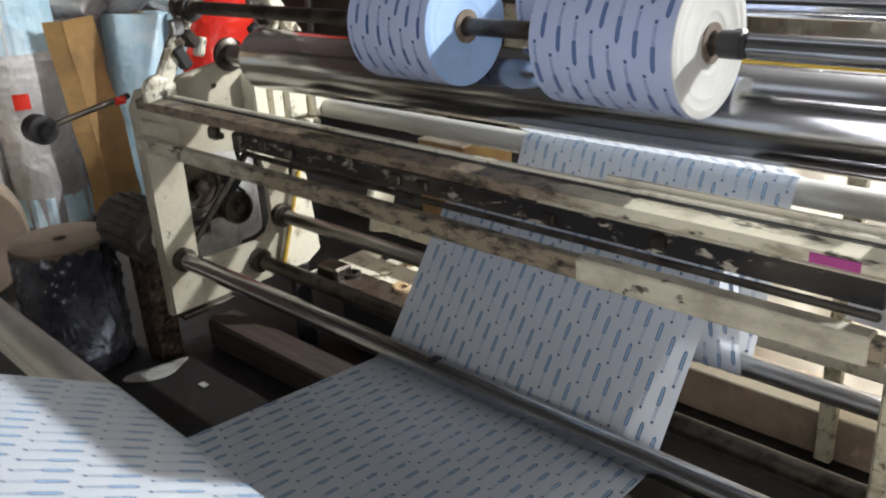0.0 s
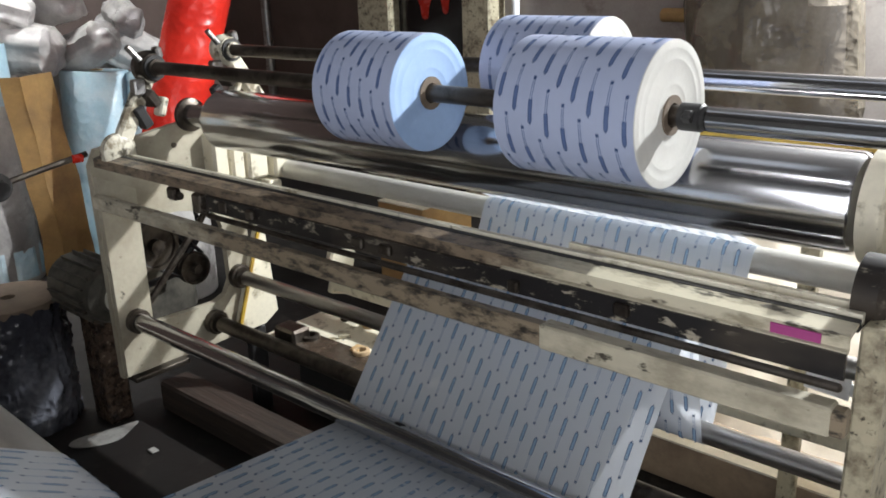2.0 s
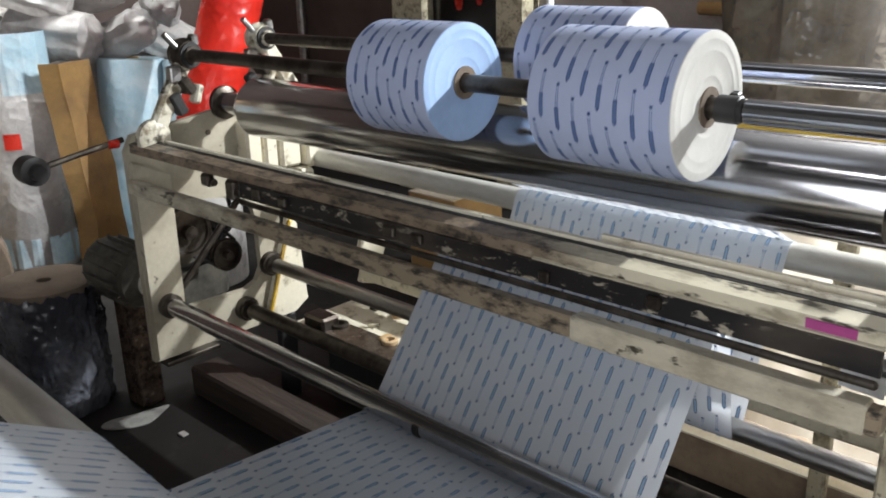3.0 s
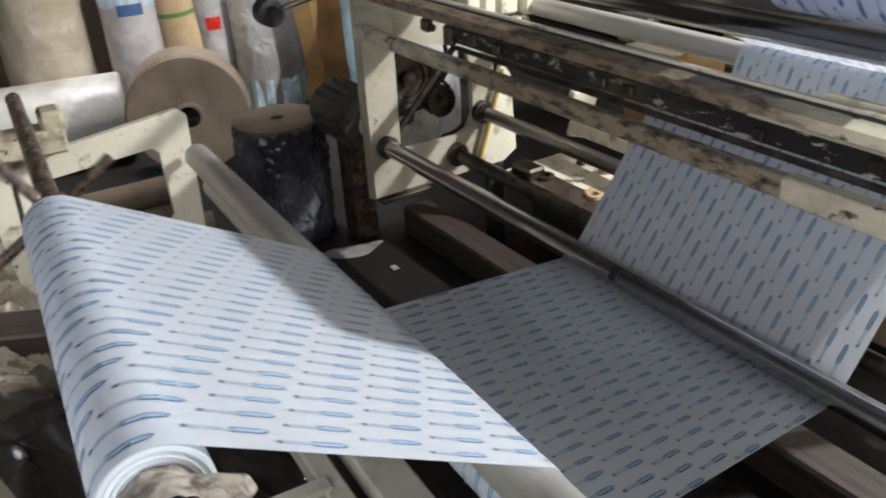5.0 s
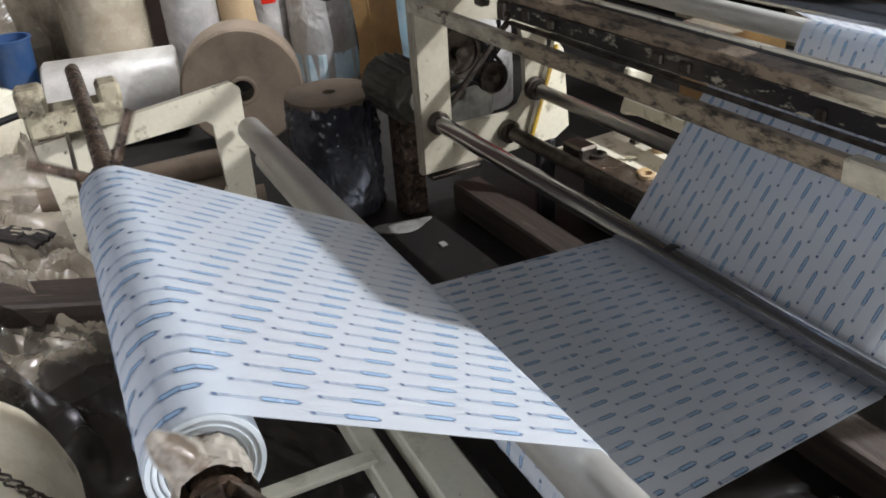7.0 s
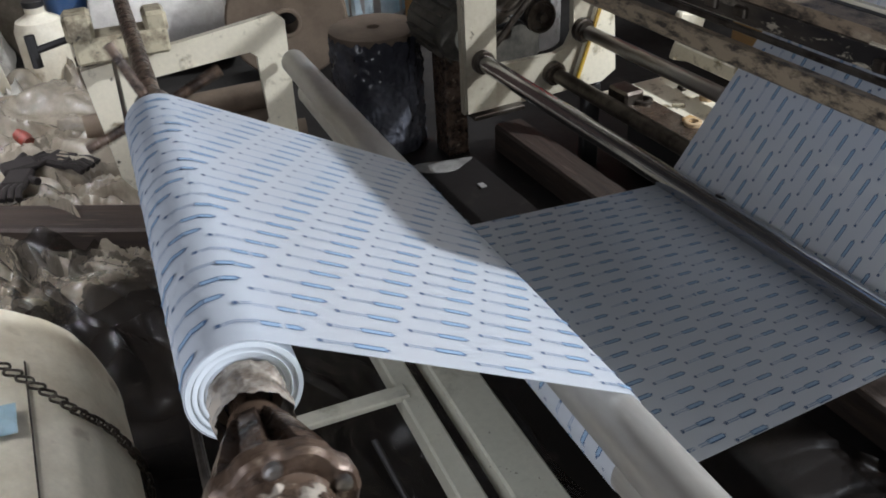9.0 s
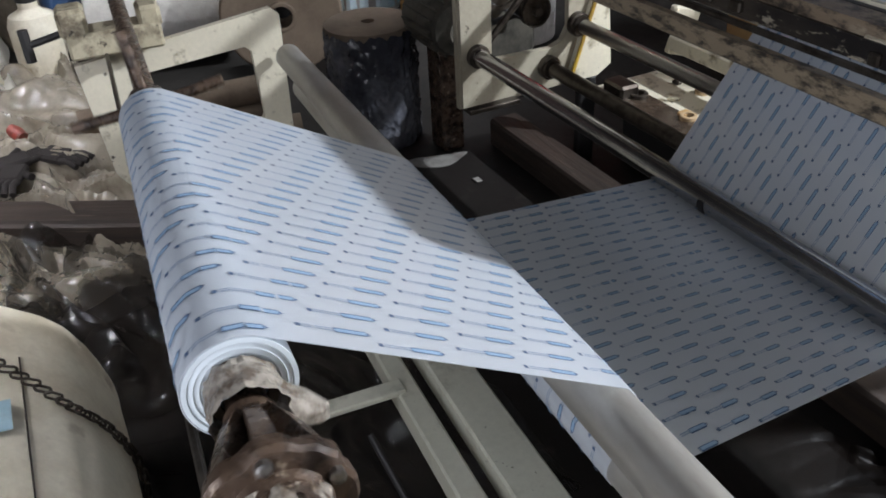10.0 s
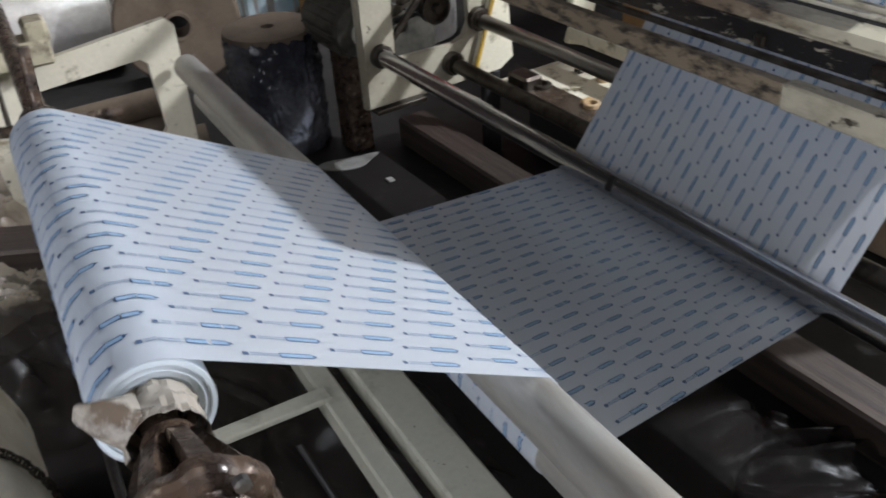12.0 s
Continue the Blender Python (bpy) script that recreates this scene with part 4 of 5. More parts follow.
# ---- rolls and bundles beyond the machine ----
def upright_roll(label, x, y, r, h, mat, lean=0.0, base=0.0, bands=(), tilt_y=0.0, cat="film roll"):
    t = thing("film_roll", label, cat, pose(x, y, base, lean, tilt_y, 0), group="rolls standing by the wall")
    bm = bmesh.new()
    lathe(bm, [(0, 0), (0, r * 0.96), (0.01, r), (h * 0.33, r * 1.01), (h * 0.66, r), (h - 0.012, r * 1.0), (h, r * 0.95), (h, 0.04), (h - 0.03, 0.038), (h - 0.03, 0)], 40, pose(0, 0, 0, 0, -90, 0), 0.012)
    part("body", bm, mat, t, smooth=40)
    bm = bmesh.new()
    lathe(bm, [(h - 0.028, 0.026), (h - 0.028, 0.037), (h + 0.006, 0.037), (h + 0.006, 0.026)], 24, pose(0, 0, 0, 0, -90, 0))
    part("core_tube", bm, "tube_board", t, "tan board core", smooth=35)
    for z, w, m2, a0, a1, nm, lb in bands:
        bm = bmesh.new()
        vs = []
        k = 14
        for i in range(k + 1):
            a = radians(a0 + (a1 - a0) * i / k)
            vs.append([bm.verts.new((r * 1.025 * math.cos(a), r * 1.025 * math.sin(a), zz)) for zz in (z - w / 2, z + w / 2)])
        for p, q in zip(vs, vs[1:]):
            bm.faces.new((p[0], q[0], q[1], p[1]))
        part(nm, bm, m2, t, lb)
    return t


M["green"] = material("green_strap", (0.10, 0.22, 0.05, 1), 0.5, 0)
RL = ("label", "red printed label")
upright_roll("grey-white wrapped film roll with red labels and blue printed ends", -2.0, 0.43, 0.165, 1.02, "grey_wrap",
             bands=((0.95, 0.26, "blue_wrap", -180, 180, "printed_end", "pale blue printed wrap"), (0.10, 0.14, "blue_wrap", -180, 180, "printed_end", "dark blue printed wrap"), (0.62, 0.07, "red", -46, -22, *RL)))
upright_roll("slim grey-white wrapped film roll with a red label", -2.12, 0.20, 0.10, 1.0, "grey_wrap",
             bands=((0.85, 0.3, "blue_wrap", -180, 180, "printed_end", "pale blue printed wrap"), (0.45, 0.06, "red", -30, 10, *RL), (0.78, 0.06, "red", -40, 0, *RL)))
upright_roll("grey-white wrapped film roll with a blue printed top", -2.0, -0.20, 0.125, 1.05, "grey_wrap",
             bands=((0.82, 0.42, "blue_wrap", -180, 180, "printed_end", "pale blue printed wrap"), (0.60, 0.05, "blue", -35, 15, "print_band", "dark blue print")))
upright_roll("tan cardboard tube tied with green strap", -1.95, 0.03, 0.085, 1.25, "tube_board", lean=4, cat="cardboard tube",
             bands=((0.55, 0.02, "green", -90, 60, "strap", "green strap"), (0.75, 0.02, "green", -90, 60, "strap", "green strap"), (0.97, 0.02, "green", -90, 60, "strap", "green strap")))
upright_roll("beige wrapped film roll", -2.15, -0.56, 0.19, 0.95, "beige_wrap", base=0.10)
upright_roll("pale blue wrapped film roll", -1.95, 0.92, 0.16, 0.92, "blue_wrap", lean=-4)
upright_roll("pale blue wrapped film roll with a red label", -1.75, 1.10, 0.14, 0.90, "blue_wrap", lean=-6, bands=((0.45, 0.06, "red", -80, -40, *RL),))
upright_roll("leaning roll wrapped in shiny red plastic", -1.2, 0.817, 0.125, 1.26, "red_wrap", lean=-21, base=0.46)
upright_roll("grey-white wrapped film roll under a red roll", -1.2, 0.84, 0.17, 0.47, "grey_wrap")

# low pallet under the beige roll
pal = thing("pallet", "worn wooden pallet under a film roll", "pallet", pose(-2.15, -0.56, 0))
for k in range(5):
    bm = bmesh.new()
    box(bm, (-0.24 + 0.12 * k, 0, 0.088), (0.09, 0.5, 0.02), 0.003)
    part("plank", bm, "wood", pal)
for k in range(3):
    bm = bmesh.new()
    box(bm, (0, -0.2 + 0.2 * k, 0.04), (0.55, 0.06, 0.075), 0.003)
    part("bearer", bm, "wood", pal)

# bent cardboard sheet
bm = bmesh.new()
pts = [(-0.11, 0), (-0.06, 0.03), (-0.055, 0.035), (0.03, 0.0), (0.10, -0.015)]
for dz0, dz1, sh in ((0, 1, 0),):
    cols = []
    for y, x in pts:
        col = []
        for k in range(9):
            z = 0.98 * k / 8
            col.append(bm.verts.new((x + 0.02 * math.sin(z * 5), y + 0.10 * (0.5 - z) * 0.35 + 0.012 * noise.noise((y * 9, z * 5, 2)), z)))
        cols.append(col)
    for a, b in zip(cols, cols[1:]):
        for k in range(8):
            bm.faces.new((a[k], b[k], b[k + 1], a[k + 1]))
bmesh.ops.solidify(bm, geom=bm.faces[:], thickness=0.006)
ob = part("cardboard_sheet", bm, "card", m=pose(-1.72, 0.60, 0.0))
tagged(ob, "bent brown cardboard sheet leaning among film rolls", "cardboard")
ob.scale = (1.6, 1.15, 0.97)

# bundles of white film on top of the rolls
random.seed(11)
for k, (x, y, z, r, l, a, b2) in enumerate(((-2.05, 0.66, 1.06, 0.11, 0.42, 10, 35), (-1.95, 0.95, 1.02, 0.09, 0.36, -20, 15), (-2.15, 0.40, 1.12, 0.08, 0.4, 5, -30), (-2.0, 1.22, 1.0, 0.10, 0.4, 30, 60), (-2.1, 0.85, 1.22, 0.09, 0.4, -8, 20), (-2.0, 0.56, 1.24, 0.08, 0.35, 20, 80), (-1.85, 1.12, 1.16, 0.07, 0.3, 12, -15))):
    bm = bmesh.new()
    lathe(bm, [(-l / 2, 0), (-l / 2, r * 0.85), (-l / 2 + 0.02, r), (0, r * 1.03), (l / 2 - 0.02, r), (l / 2, r * 0.7), (l / 2 + 0.02, 0.03), (l / 2 + 0.02, 0)], 28, None, 0.3)
    bmesh.ops.subdivide_edges(bm, edges=bm.edges[:], cuts=2, use_grid_fill=True)
    for v in bm.verts:
        q = v.co * 9 + Vector((k * 3.1, k * 1.7, 0))
        v.co += v.co.normalized() * (0.035 * (abs(noise.noise(q)) - 0.2) + 0.016 * noise.noise(q * 2.6))
    ob = part("film_pack", bm, "grey_wrap", None, "", pose(x, y, z, 0, a, b2), smooth=45)
    tagged(ob, "white wrapped film pack piled on upright rolls", "film pack", "pile of white packs")
# rolls in the second row that carry the pile
for x, y, h in ((-2.45, 0.55, 1.0), (-2.4, 0.95, 0.95), (-2.3, 1.28, 0.92)):
    upright_roll("grey-white wrapped film roll behind the front row", x, y, 0.17, h, "grey_wrap")

# large roll of board lying on its rim, its core towards the machine
t = thing("board_roll", "large roll of grey-brown board with a hollow core", "roll", pose(-1.62, -0.11, 0.252, 0, 0, -17))
bm = bmesh.new()
prof = [(0.13, 0.05), (0.13, 0.24), (0.142, 0.25), (0.30, 0.25), (0.312, 0.24)]
q = 0.24
while q > 0.09:
    q -= 0.012
    prof += [(0.3124, q), (0.3118, q - 0.002)]
prof += [(0.312, 0.05)]
lathe(bm, prof, 72)
part("body", bm, "core_board", t, smooth=30)
bm = bmesh.new()
lathe(bm, [(0.14, 0.044), (0.14, 0.060), (0.335, 0.060), (0.338, 0.057), (0.338, 0.047), (0.335, 0.044)], 36)
part("core_tube", bm, "core_board", t, "hollow board core", smooth=35)
# Black disc put into the hollow core in place of its shade.
bm = bmesh.new()
lathe(bm, [(0.18, 0), (0.18, 0.045), (0.2, 0.045), (0.2, 0)], 24)
part("core_plug", bm, "black", t, "black disc standing for the shade inside the core")

# lying white film roll
t = thing("film_roll", "white film roll lying on the floor", "film roll", pose(-1.85, -0.62, 0.185, 0, 0, 78))
bm = bmesh.new()
lathe(bm, [(-0.28, 0.04), (-0.28, 0.17), (-0.27, 0.18), (0.27, 0.18), (0.28, 0.17), (0.28, 0.04)], 48, None, 0.01)
part("body", bm, "lying_wrap", t, smooth=35)

for k, (x, y, z, r, rz) in enumerate(((-0.95, -0.72, 0.055, 0.055, 82), (-0.83, -0.74, 0.05, 0.05, 96), (-0.89, -0.73, 0.145, 0.05, 88), (-0.70, -0.70, 0.06, 0.06, 78))):
    t = thing("board_tube", "dusty beige board tube lying on the floor", "cardboard tube", pose(x, y, z, 0, 0, rz), group="tubes on the floor")
    bm = bmesh.new()
    lathe(bm, [(-0.34, r - 0.012), (-0.34, r), (0.34, r), (0.34, r - 0.012)], 28)
    part("tube", bm, "core_board", t, smooth=35)

# dark wrapped roll standing beside the machine
t = thing("wrapped_roll", "upright roll bound in crumpled smoky plastic, brown top", "film roll", pose(-0.56, -0.11, 0))
bm = bmesh.new()
lathe(bm, [(0, 0), (0, 0.145), (0.40, 0.15), (0.418, 0.15), (0.42, 0.147), (0.42, 0.022), (0.36, 0.02), (0.36, 0)], 48, pose(0, 0, 0, 0, -90, 0), 0.006)
part("body", bm, "core_board", t, "brown board roll", smooth=35)
bm = bmesh.new()
nn, mm = 130, 50
grid = []
for j in range(mm + 1):
    z = 0.004 + 0.40 * j / mm
    ring = []
    for i in range(nn):
        a = 2 * math.pi * i / nn
        q = Vector((math.cos(a) * 3.2, math.sin(a) * 3.2, z * 11))
        q = Vector((math.cos(a + z) * 4.2, math.sin(a + z) * 4.2, z * 6 + 2 * noise.noise((a, z * 9, 1))))
        k = 0.150 + 0.012 * abs(noise.noise(q)) + 0.010 * abs(noise.noise(q * 2.1)) + 0.004 * noise.noise(q * 5)
        zz = z + (0.02 * noise.noise(q * 1.7) if j == mm else 0)
        ring.append(bm.verts.new((k * math.cos(a), k * math.sin(a), zz)))
    grid.append(ring)
for a, b in zip(grid, grid[1:]):
    for i in range(nn):
        bm.faces.new((a[i], a[(i + 1) % nn], b[(i + 1) % nn], b[i]))
part("plastic_wrap", bm, "clear_dark", t, "crumpled smoky plastic wrap", smooth=48)

# electric motor behind the far side
t = thing("motor", "grey-green electric motor on a stand", "motor", pose(-0.30, 0.05, 0.46))
bm = bmesh.new()
lathe(bm, [(-0.16, 0), (-0.16, 0.07), (-0.14, 0.085), (0.09, 0.085), (0.10, 0.08), (0.11, 0.05), (0.13, 0.045), (0.13, 0)], 32)
part("body", bm, "motor", t, smooth=35)
for k in range(16):
    a = 2 * math.pi * k / 16
    bm = bmesh.new()
    box(bm, (-0.02, 0, 0.09), (0.2, 0.005, 0.014), 0)
    bmesh.ops.rotate(bm, cent=(0, 0, 0), matrix=Matrix.Rotation(a, 3, "X"), verts=bm.verts)
    part("fin", bm, "motor", t)
bm = bmesh.new()
box(bm, (-0.06, 0.02, -0.27), (0.10, 0.08, 0.38), 0.006)
part("stand", bm, "brown_iron", t, "greasy dark steel stand")
# cables inside the far frame
for k, pts in enumerate((((-0.16, 0.10, 0.70), (-0.14, 0.18, 0.58), (-0.15, 0.26, 0.50), (-0.2, 0.33, 0.47)), ((-0.13, 0.30, 0.72), (-0.12, 0.31, 0.6), (-0.14, 0.22, 0.49), (-0.18, 0.08, 0.46)), ((-0.2, 0.06, 0.64), (-0.2, 0.2, 0.66), (-0.2, 0.3, 0.55)))):
    bm = bmesh.new()
    tube(bm, pts, 0.011)
    part("cable", bm, "black", winder, "black cable", smooth=40)
bm = bmesh.new()
box(bm, (-0.34, 0.25, 0.44), (0.12, 0.26, 0.30), 0.02)
part("gear_case", bm, "motor", winder, "dark oily gear case")
for y, z, r in ((0.15, 0.60, 0.075), (0.27, 0.50, 0.05)):
    bm = bmesh.new()
    lathe(bm, [(0, 0), (0, r * 0.3), (0.01, r * 0.32), (0.01, r * 0.8), (0, r * 0.84), (0, r), (0.006, r), (0.010, r * 0.93), (0.016, r * 0.93), (0.02, r), (0.026, r), (0.026, r * 0.84), (0.018, r * 0.8), (0.018, r * 0.3), (0.04, r * 0.28), (0.04, 0)], 32)
    part("pulley", bm, "dark_steel", winder, "oily belt pulley", pose(-0.13, y, z), smooth=35)
for dy, dz in ((0.052, 0.056), (-0.046, -0.04)):
    bm = bmesh.new()
    tube(bm, [(-0.117, 0.15 + dy, 0.60 + dz), (-0.117, 0.27 + dy * 0.67, 0.50 + dz * 0.67)], 0.006, 6)
    part("belt", bm, "black", winder, "black drive belt")
bm = bmesh.new()
tube(bm, [(-0.05, 0.07, 0.46), (-0.05, 0.30, 0.69)], 0.010, 8)
part("cross_rod", bm, "dark_steel", winder, "dark cross rod")

# floor things round the machine
bm = bmesh.new()
box(bm, (0.785, 0.245, 0.05), (2.13, 0.11, 0.10), 0.008)
tagged(part("timber", bm, "wood"), "long dirty timber on the floor under the winder", "timber")
bm = bmesh.new()
box(bm, (0, 0, 0), (0.75, 0.15, 0.11), 0.008)
tagged(part("timber", bm, "wood", m=pose(-0.40, -1.28, 0.06, 0, 0, 60)), "dirty timber on plastic sheet", "timber")
bm = bmesh.new()
vs = []
for i in range(24):
    a = 2 * math.pi * i / 24
    vs.append(bm.verts.new((0.10 * math.cos(a) * (1 + 0.2 * math.sin(2 * a)), 0.042 * math.sin(a) + 0.03 * math.cos(a) ** 2, 0.004)))
bm.faces.new(vs)
r = bmesh.ops.extrude_face_region(bm, geom=bm.faces[:])
bmesh.ops.translate(bm, vec=(0, 0, 0.003), verts=[v for v in r["geom"] if isinstance(v, bmesh.types.BMVert)])
tagged(part("paper_scrap", bm, "film_waste", m=pose(-0.25, -0.02, 0, 0, 0, 75)), "pale curved scrap of film on the floor", "scrap")
bm = bmesh.new()
box(bm, (-0.07, 0.03, 0.004), (0.03, 0.022, 0.004), 0.001)
tagged(part("paper_scrap", bm, "film_waste"), "small pale scrap on the floor", "scrap")

# cartons behind the winder
for x, y, z, sx, sy, sz, mat, lb in ((1.05, 0.93, 0.06, 1.7, 0.2, 0.12, "dark_board", "long low brown carton on the floor"), (1.3, 1.19, 0.06, 1.2, 0.22, 0.12, "pale_board", "flat tan carton on the floor"), (-0.30, 1.5, 0.21, 0.26, 0.3, 0.42, "card", "brown carton standing behind the winder")):
    t = thing("carton", lb, "carton", pose(x, y, z))
    bm = bmesh.new()
    box(bm, (0, 0, 0), (sx, sy, sz), 0.004)
    part("box", bm, mat, t)
    bm = bmesh.new()
    box(bm, (0, -sy / 2 + 0.028, sz / 2 + 0.002), (sx * 0.98, 0.06, 0.006), 0.001)
    part("tape", bm, "dirty_white", t, "cream tape along the edge")
bm = bmesh.new()
box(bm, (1.22, 1.079, 0.085), (0.09, 0.002, 0.05), 0)
box(bm, (1.22, 1.077, 0.085), (0.04, 0.002, 0.03), 0)
tagged(part("label", bm, "paper"), "white paper label on a tan carton", "label")

# plastic-covered stack behind the winder
t = thing("covered_stack", "tall stack covered with dusty clear plastic sheet", "stack", pose(1.75, 2.25, 0))
bm = bmesh.new()
box(bm, (0, 0, 0.78), (0.72, 0.34, 1.56), 0.02)
part("stack", bm, "wall", t, "pale cartons in a stack")
bm = bmesh.new()
nx, nz = 40, 46
for side in (0, 1):
    g = []
    for i in range(nx + 1):
        col = []
        for j in range(nz + 1):
            u, z = (i / nx - 0.5) * 0.84, 1.60 * j / nz
            q = Vector((u * 5, z * 3.2, side * 9.0))
            d = 0.045 * abs(noise.noise(q)) + 0.02 * abs(noise.noise(q * 2.7)) + 0.01 * noise.noise(q * 6)
            col.append(bm.verts.new((u, -0.185 - d, z) if side == 0 else (-0.385 - d, u * 0.48, z)))
        g.append(col)
    for a, b in zip(g, g[1:]):
        for j in range(nz):
            bm.faces.new((a[j], b[j], b[j + 1], a[j + 1]))
part("plastic_sheet", bm, "clear", t, "dusty clear plastic sheet", smooth=25)
bm = bmesh.new()
box(bm, (-0.42, -0.235, 1.2), (0.06, 0.002, 0.12), 0, pose(0, 0, 0, 0, -22))
part("paper_tag", bm, "paper", t, "white paper tag")
M["pale_bag"] = material("milky_plastic_bag", (0.60, 0.54, 0.45, 1), 0.3, 0, (0.42, 0.36, 0.29, 1), 6, 0.4, 0.7, bump=0.3)
nt = M["pale_bag"].node_tree
glow = nt.nodes.new("ShaderNodeBsdfTranslucent")
glow.inputs["Color"].default_value = (0.80, 0.72, 0.60, 1)
both = nt.nodes.new("ShaderNodeMixShader")
both.inputs[0].default_value = 0.6
nt.links.new(nt.nodes["Principled BSDF"].outputs[0], both.inputs[1])
nt.links.new(glow.outputs[0], both.inputs[2])
nt.links.new(both.outputs[0], nt.nodes["Material Output"].inputs["Surface"])
bm = bmesh.new()
g = []
for i in range(49):
    col = []
    for j in range(29):
        u, z = 1.0 + 0.95 * i / 48, 0.13 + 0.62 * j / 28
        q = Vector((u * 7, z * 6, 3.3))
        col.append(bm.verts.new((u, 1.02 + 0.05 * abs(noise.noise(q)) + 0.02 * abs(noise.noise(q * 2.5)) - 0.05 * (1 - j / 28), z - 0.03 * abs(noise.noise((u * 4, 0, 1))) * j / 28)))
    g.append(col)
for a, b in zip(g, g[1:]):
    for j in range(28):
        bm.faces.new((a[j], b[j], b[j + 1], a[j + 1]))
tagged(part("plastic_sheet", bm, "pale_bag", smooth=50), "milky plastic sheet hanging over cartons behind the winder", "plastic sheet")
# second lower bundle, dark
t = thing("covered_stack", "dusty plastic-covered bundle beside a dark column", "stack", pose(1.02, 1.75, 0))
bm = bmesh.new()
lathe(bm, [(0, 0), (0, 0.26), (0.5, 0.28), (0.9, 0.25), (1.2, 0.26), (1.5, 0.2), (1.6, 0)], 40, pose(0, 0, 0, 0, -90, 0), 0.45)
part("plastic_cover", bm, "clear", t, "crumpled dusty plastic", smooth=25)
bm = bmesh.new()
lathe(bm, [(0, 0), (0, 0.2), (0.7, 0.21), (1.25, 0.19), (1.42, 0.13), (1.5, 0.05), (1.5, 0)], 24, pose(0, 0, 0, 0, -90, 0), 0.25)
part("core", bm, "wall", t, smooth=35)

# doorway, posts and column at the wall
for x0, x1, mat, lb, nm in ((-1.72, -1.46, "cream_worn", "grey-cream wall post", "post"), (-0.93, -0.74, "cream_worn", "grey-cream wall post", "post"), (-0.66, -0.62, "paper", "thin white pipe on the wall", "pipe"), (0.36, 0.56, "brown_wall", "dark brown column", "column"), (-2.72, -2.66, "steel", "thin steel pipe on the wall", "pipe")):
    bm = bmesh.new()
    if nm == "pipe":
        lathe(bm, rod_profile(0, 3.1, (x1 - x0) / 2), 16, pose((x0 + x1) / 2, 2.60, 0, 0, -90, 0))
    else:
        box(bm, ((x0 + x1) / 2, 2.58, 1.55), (x1 - x0, 0.14, 3.1), 0.01)
    tagged(part(nm, bm, mat, smooth=None), lb, nm, kind="structure")
t = tagged(thing("door_1", "dark glazed door with red shapes on it", "door", pose(-1.19, 2.60, 0)), kind="structure")
M["dark_glass"] = material("dark_glass", (0.015, 0.012, 0.012, 1), 0.12, 0)
bm = bmesh.new()
box(bm, (0, 0, 1.2), (0.53, 0.03, 2.4), 0.004)
part("pane", bm, "dark_glass", t)
for x, z, w, h in ((-0.06, 1.17, 0.10, 0.22), (0.09, 1.19, 0.08, 0.20), (0.02, 0.95, 0.05, 0.05)):
    bm = bmesh.new()
    vs = [bm.verts.new((x + w / 2 * math.cos(a) * (1 + 0.3 * math.sin(3 * a)), -0.018, z + h / 2 * math.sin(a))) for a in [2 * math.pi * i / 16 for i in range(16)]]
    bm.faces.new(vs)
    part("red_shape", bm, "red" if h > 0.1 else "brown_wall", t, "red shape on the glass")
bm = bmesh.new()
box(bm, (-2.2, 2.63, 1.55), (0.94, 0.03, 3.1), 0)
box(bm, (-3.0, 2.63, 1.55), (0.6, 0.03, 3.1), 0)
tagged(part("wall_panel", bm, "brown_wall"), "dark brown wall panel", "panel", kind="structure")
bm = bmesh.new()
lathe(bm, rod_profile(-0.06, 0.06, 0.03), 16, pose(0.24, 2.60, 1.10))
tagged(part("switch_box", bm, "card"), "small brown wall bracket", "bracket")
# Added sheet, hidden by the drum, that keeps lamp light off the film.
bm = bmesh.new()
box(bm, (1.585, 0.405, 0.942), (0.27, 0.006, 0.155), 0.002)
part("rear_shield", bm, "dark_steel", winder, "added sheet hidden behind the drum, blocks lamp light")
bm = bmesh.new()
box(bm, (1.5, 0.80, 0.955), (0.62, 0.03, 0.025), 0.004)
part("rear_guard", bm, "yellow", winder, "yellow rear guard rail")
bm = bmesh.new()
box(bm, (1.5, 0.80, 0.48), (0.04, 0.03, 0.93), 0.004)
part("guard_post", bm, "cream_worn", winder, "cream guard post")

# left side: jug, bin, plastic heaps, gloves, foam roll with chain
t = thing("plastic_jug", "dirty white plastic jug on the floor", "jug", pose(-1.9, -1.12, 0.0))
bm = bmesh.new()
lathe(bm, [(0, 0), (0, 0.095), (0.01, 0.105), (0.24, 0.105), (0.28, 0.09), (0.30, 0.05), (0.31, 0.04), (0.34, 0.04), (0.34, 0)], 32, pose(0, 0, 0, 0, -90, 0))
part("body", bm, "dirty_white", t, smooth=40)
bm = bmesh.new()
lathe(bm, rod_profile(0.335, 0.36, 0.045), 20, pose(0, 0, 0, 0, -90, 0))
part("cap", bm, "black", t, "dark cap", smooth=40)
t = thing("plastic_bin", "blue plastic bin on a low crate", "bin", pose(-1.98, -0.99, 0.10))
bm = bmesh.new()
lathe(bm, [(0, 0), (0, 0.075), (0.36, 0.09), (0.37, 0.098), (0.38, 0.098), (0.38, 0.086), (0.03, 0.07), (0.03, 0)], 32, pose(0, 0, 0, 0, -90, 0))
part("body", bm, "blue", t, smooth=40)
bm = bmesh.new()
box(bm, (-1.98, -0.99, 0.05), (0.24, 0.24, 0.10), 0.005)
tagged(part("crate", bm, "wood"), "low wooden crate under a blue bin", "crate")
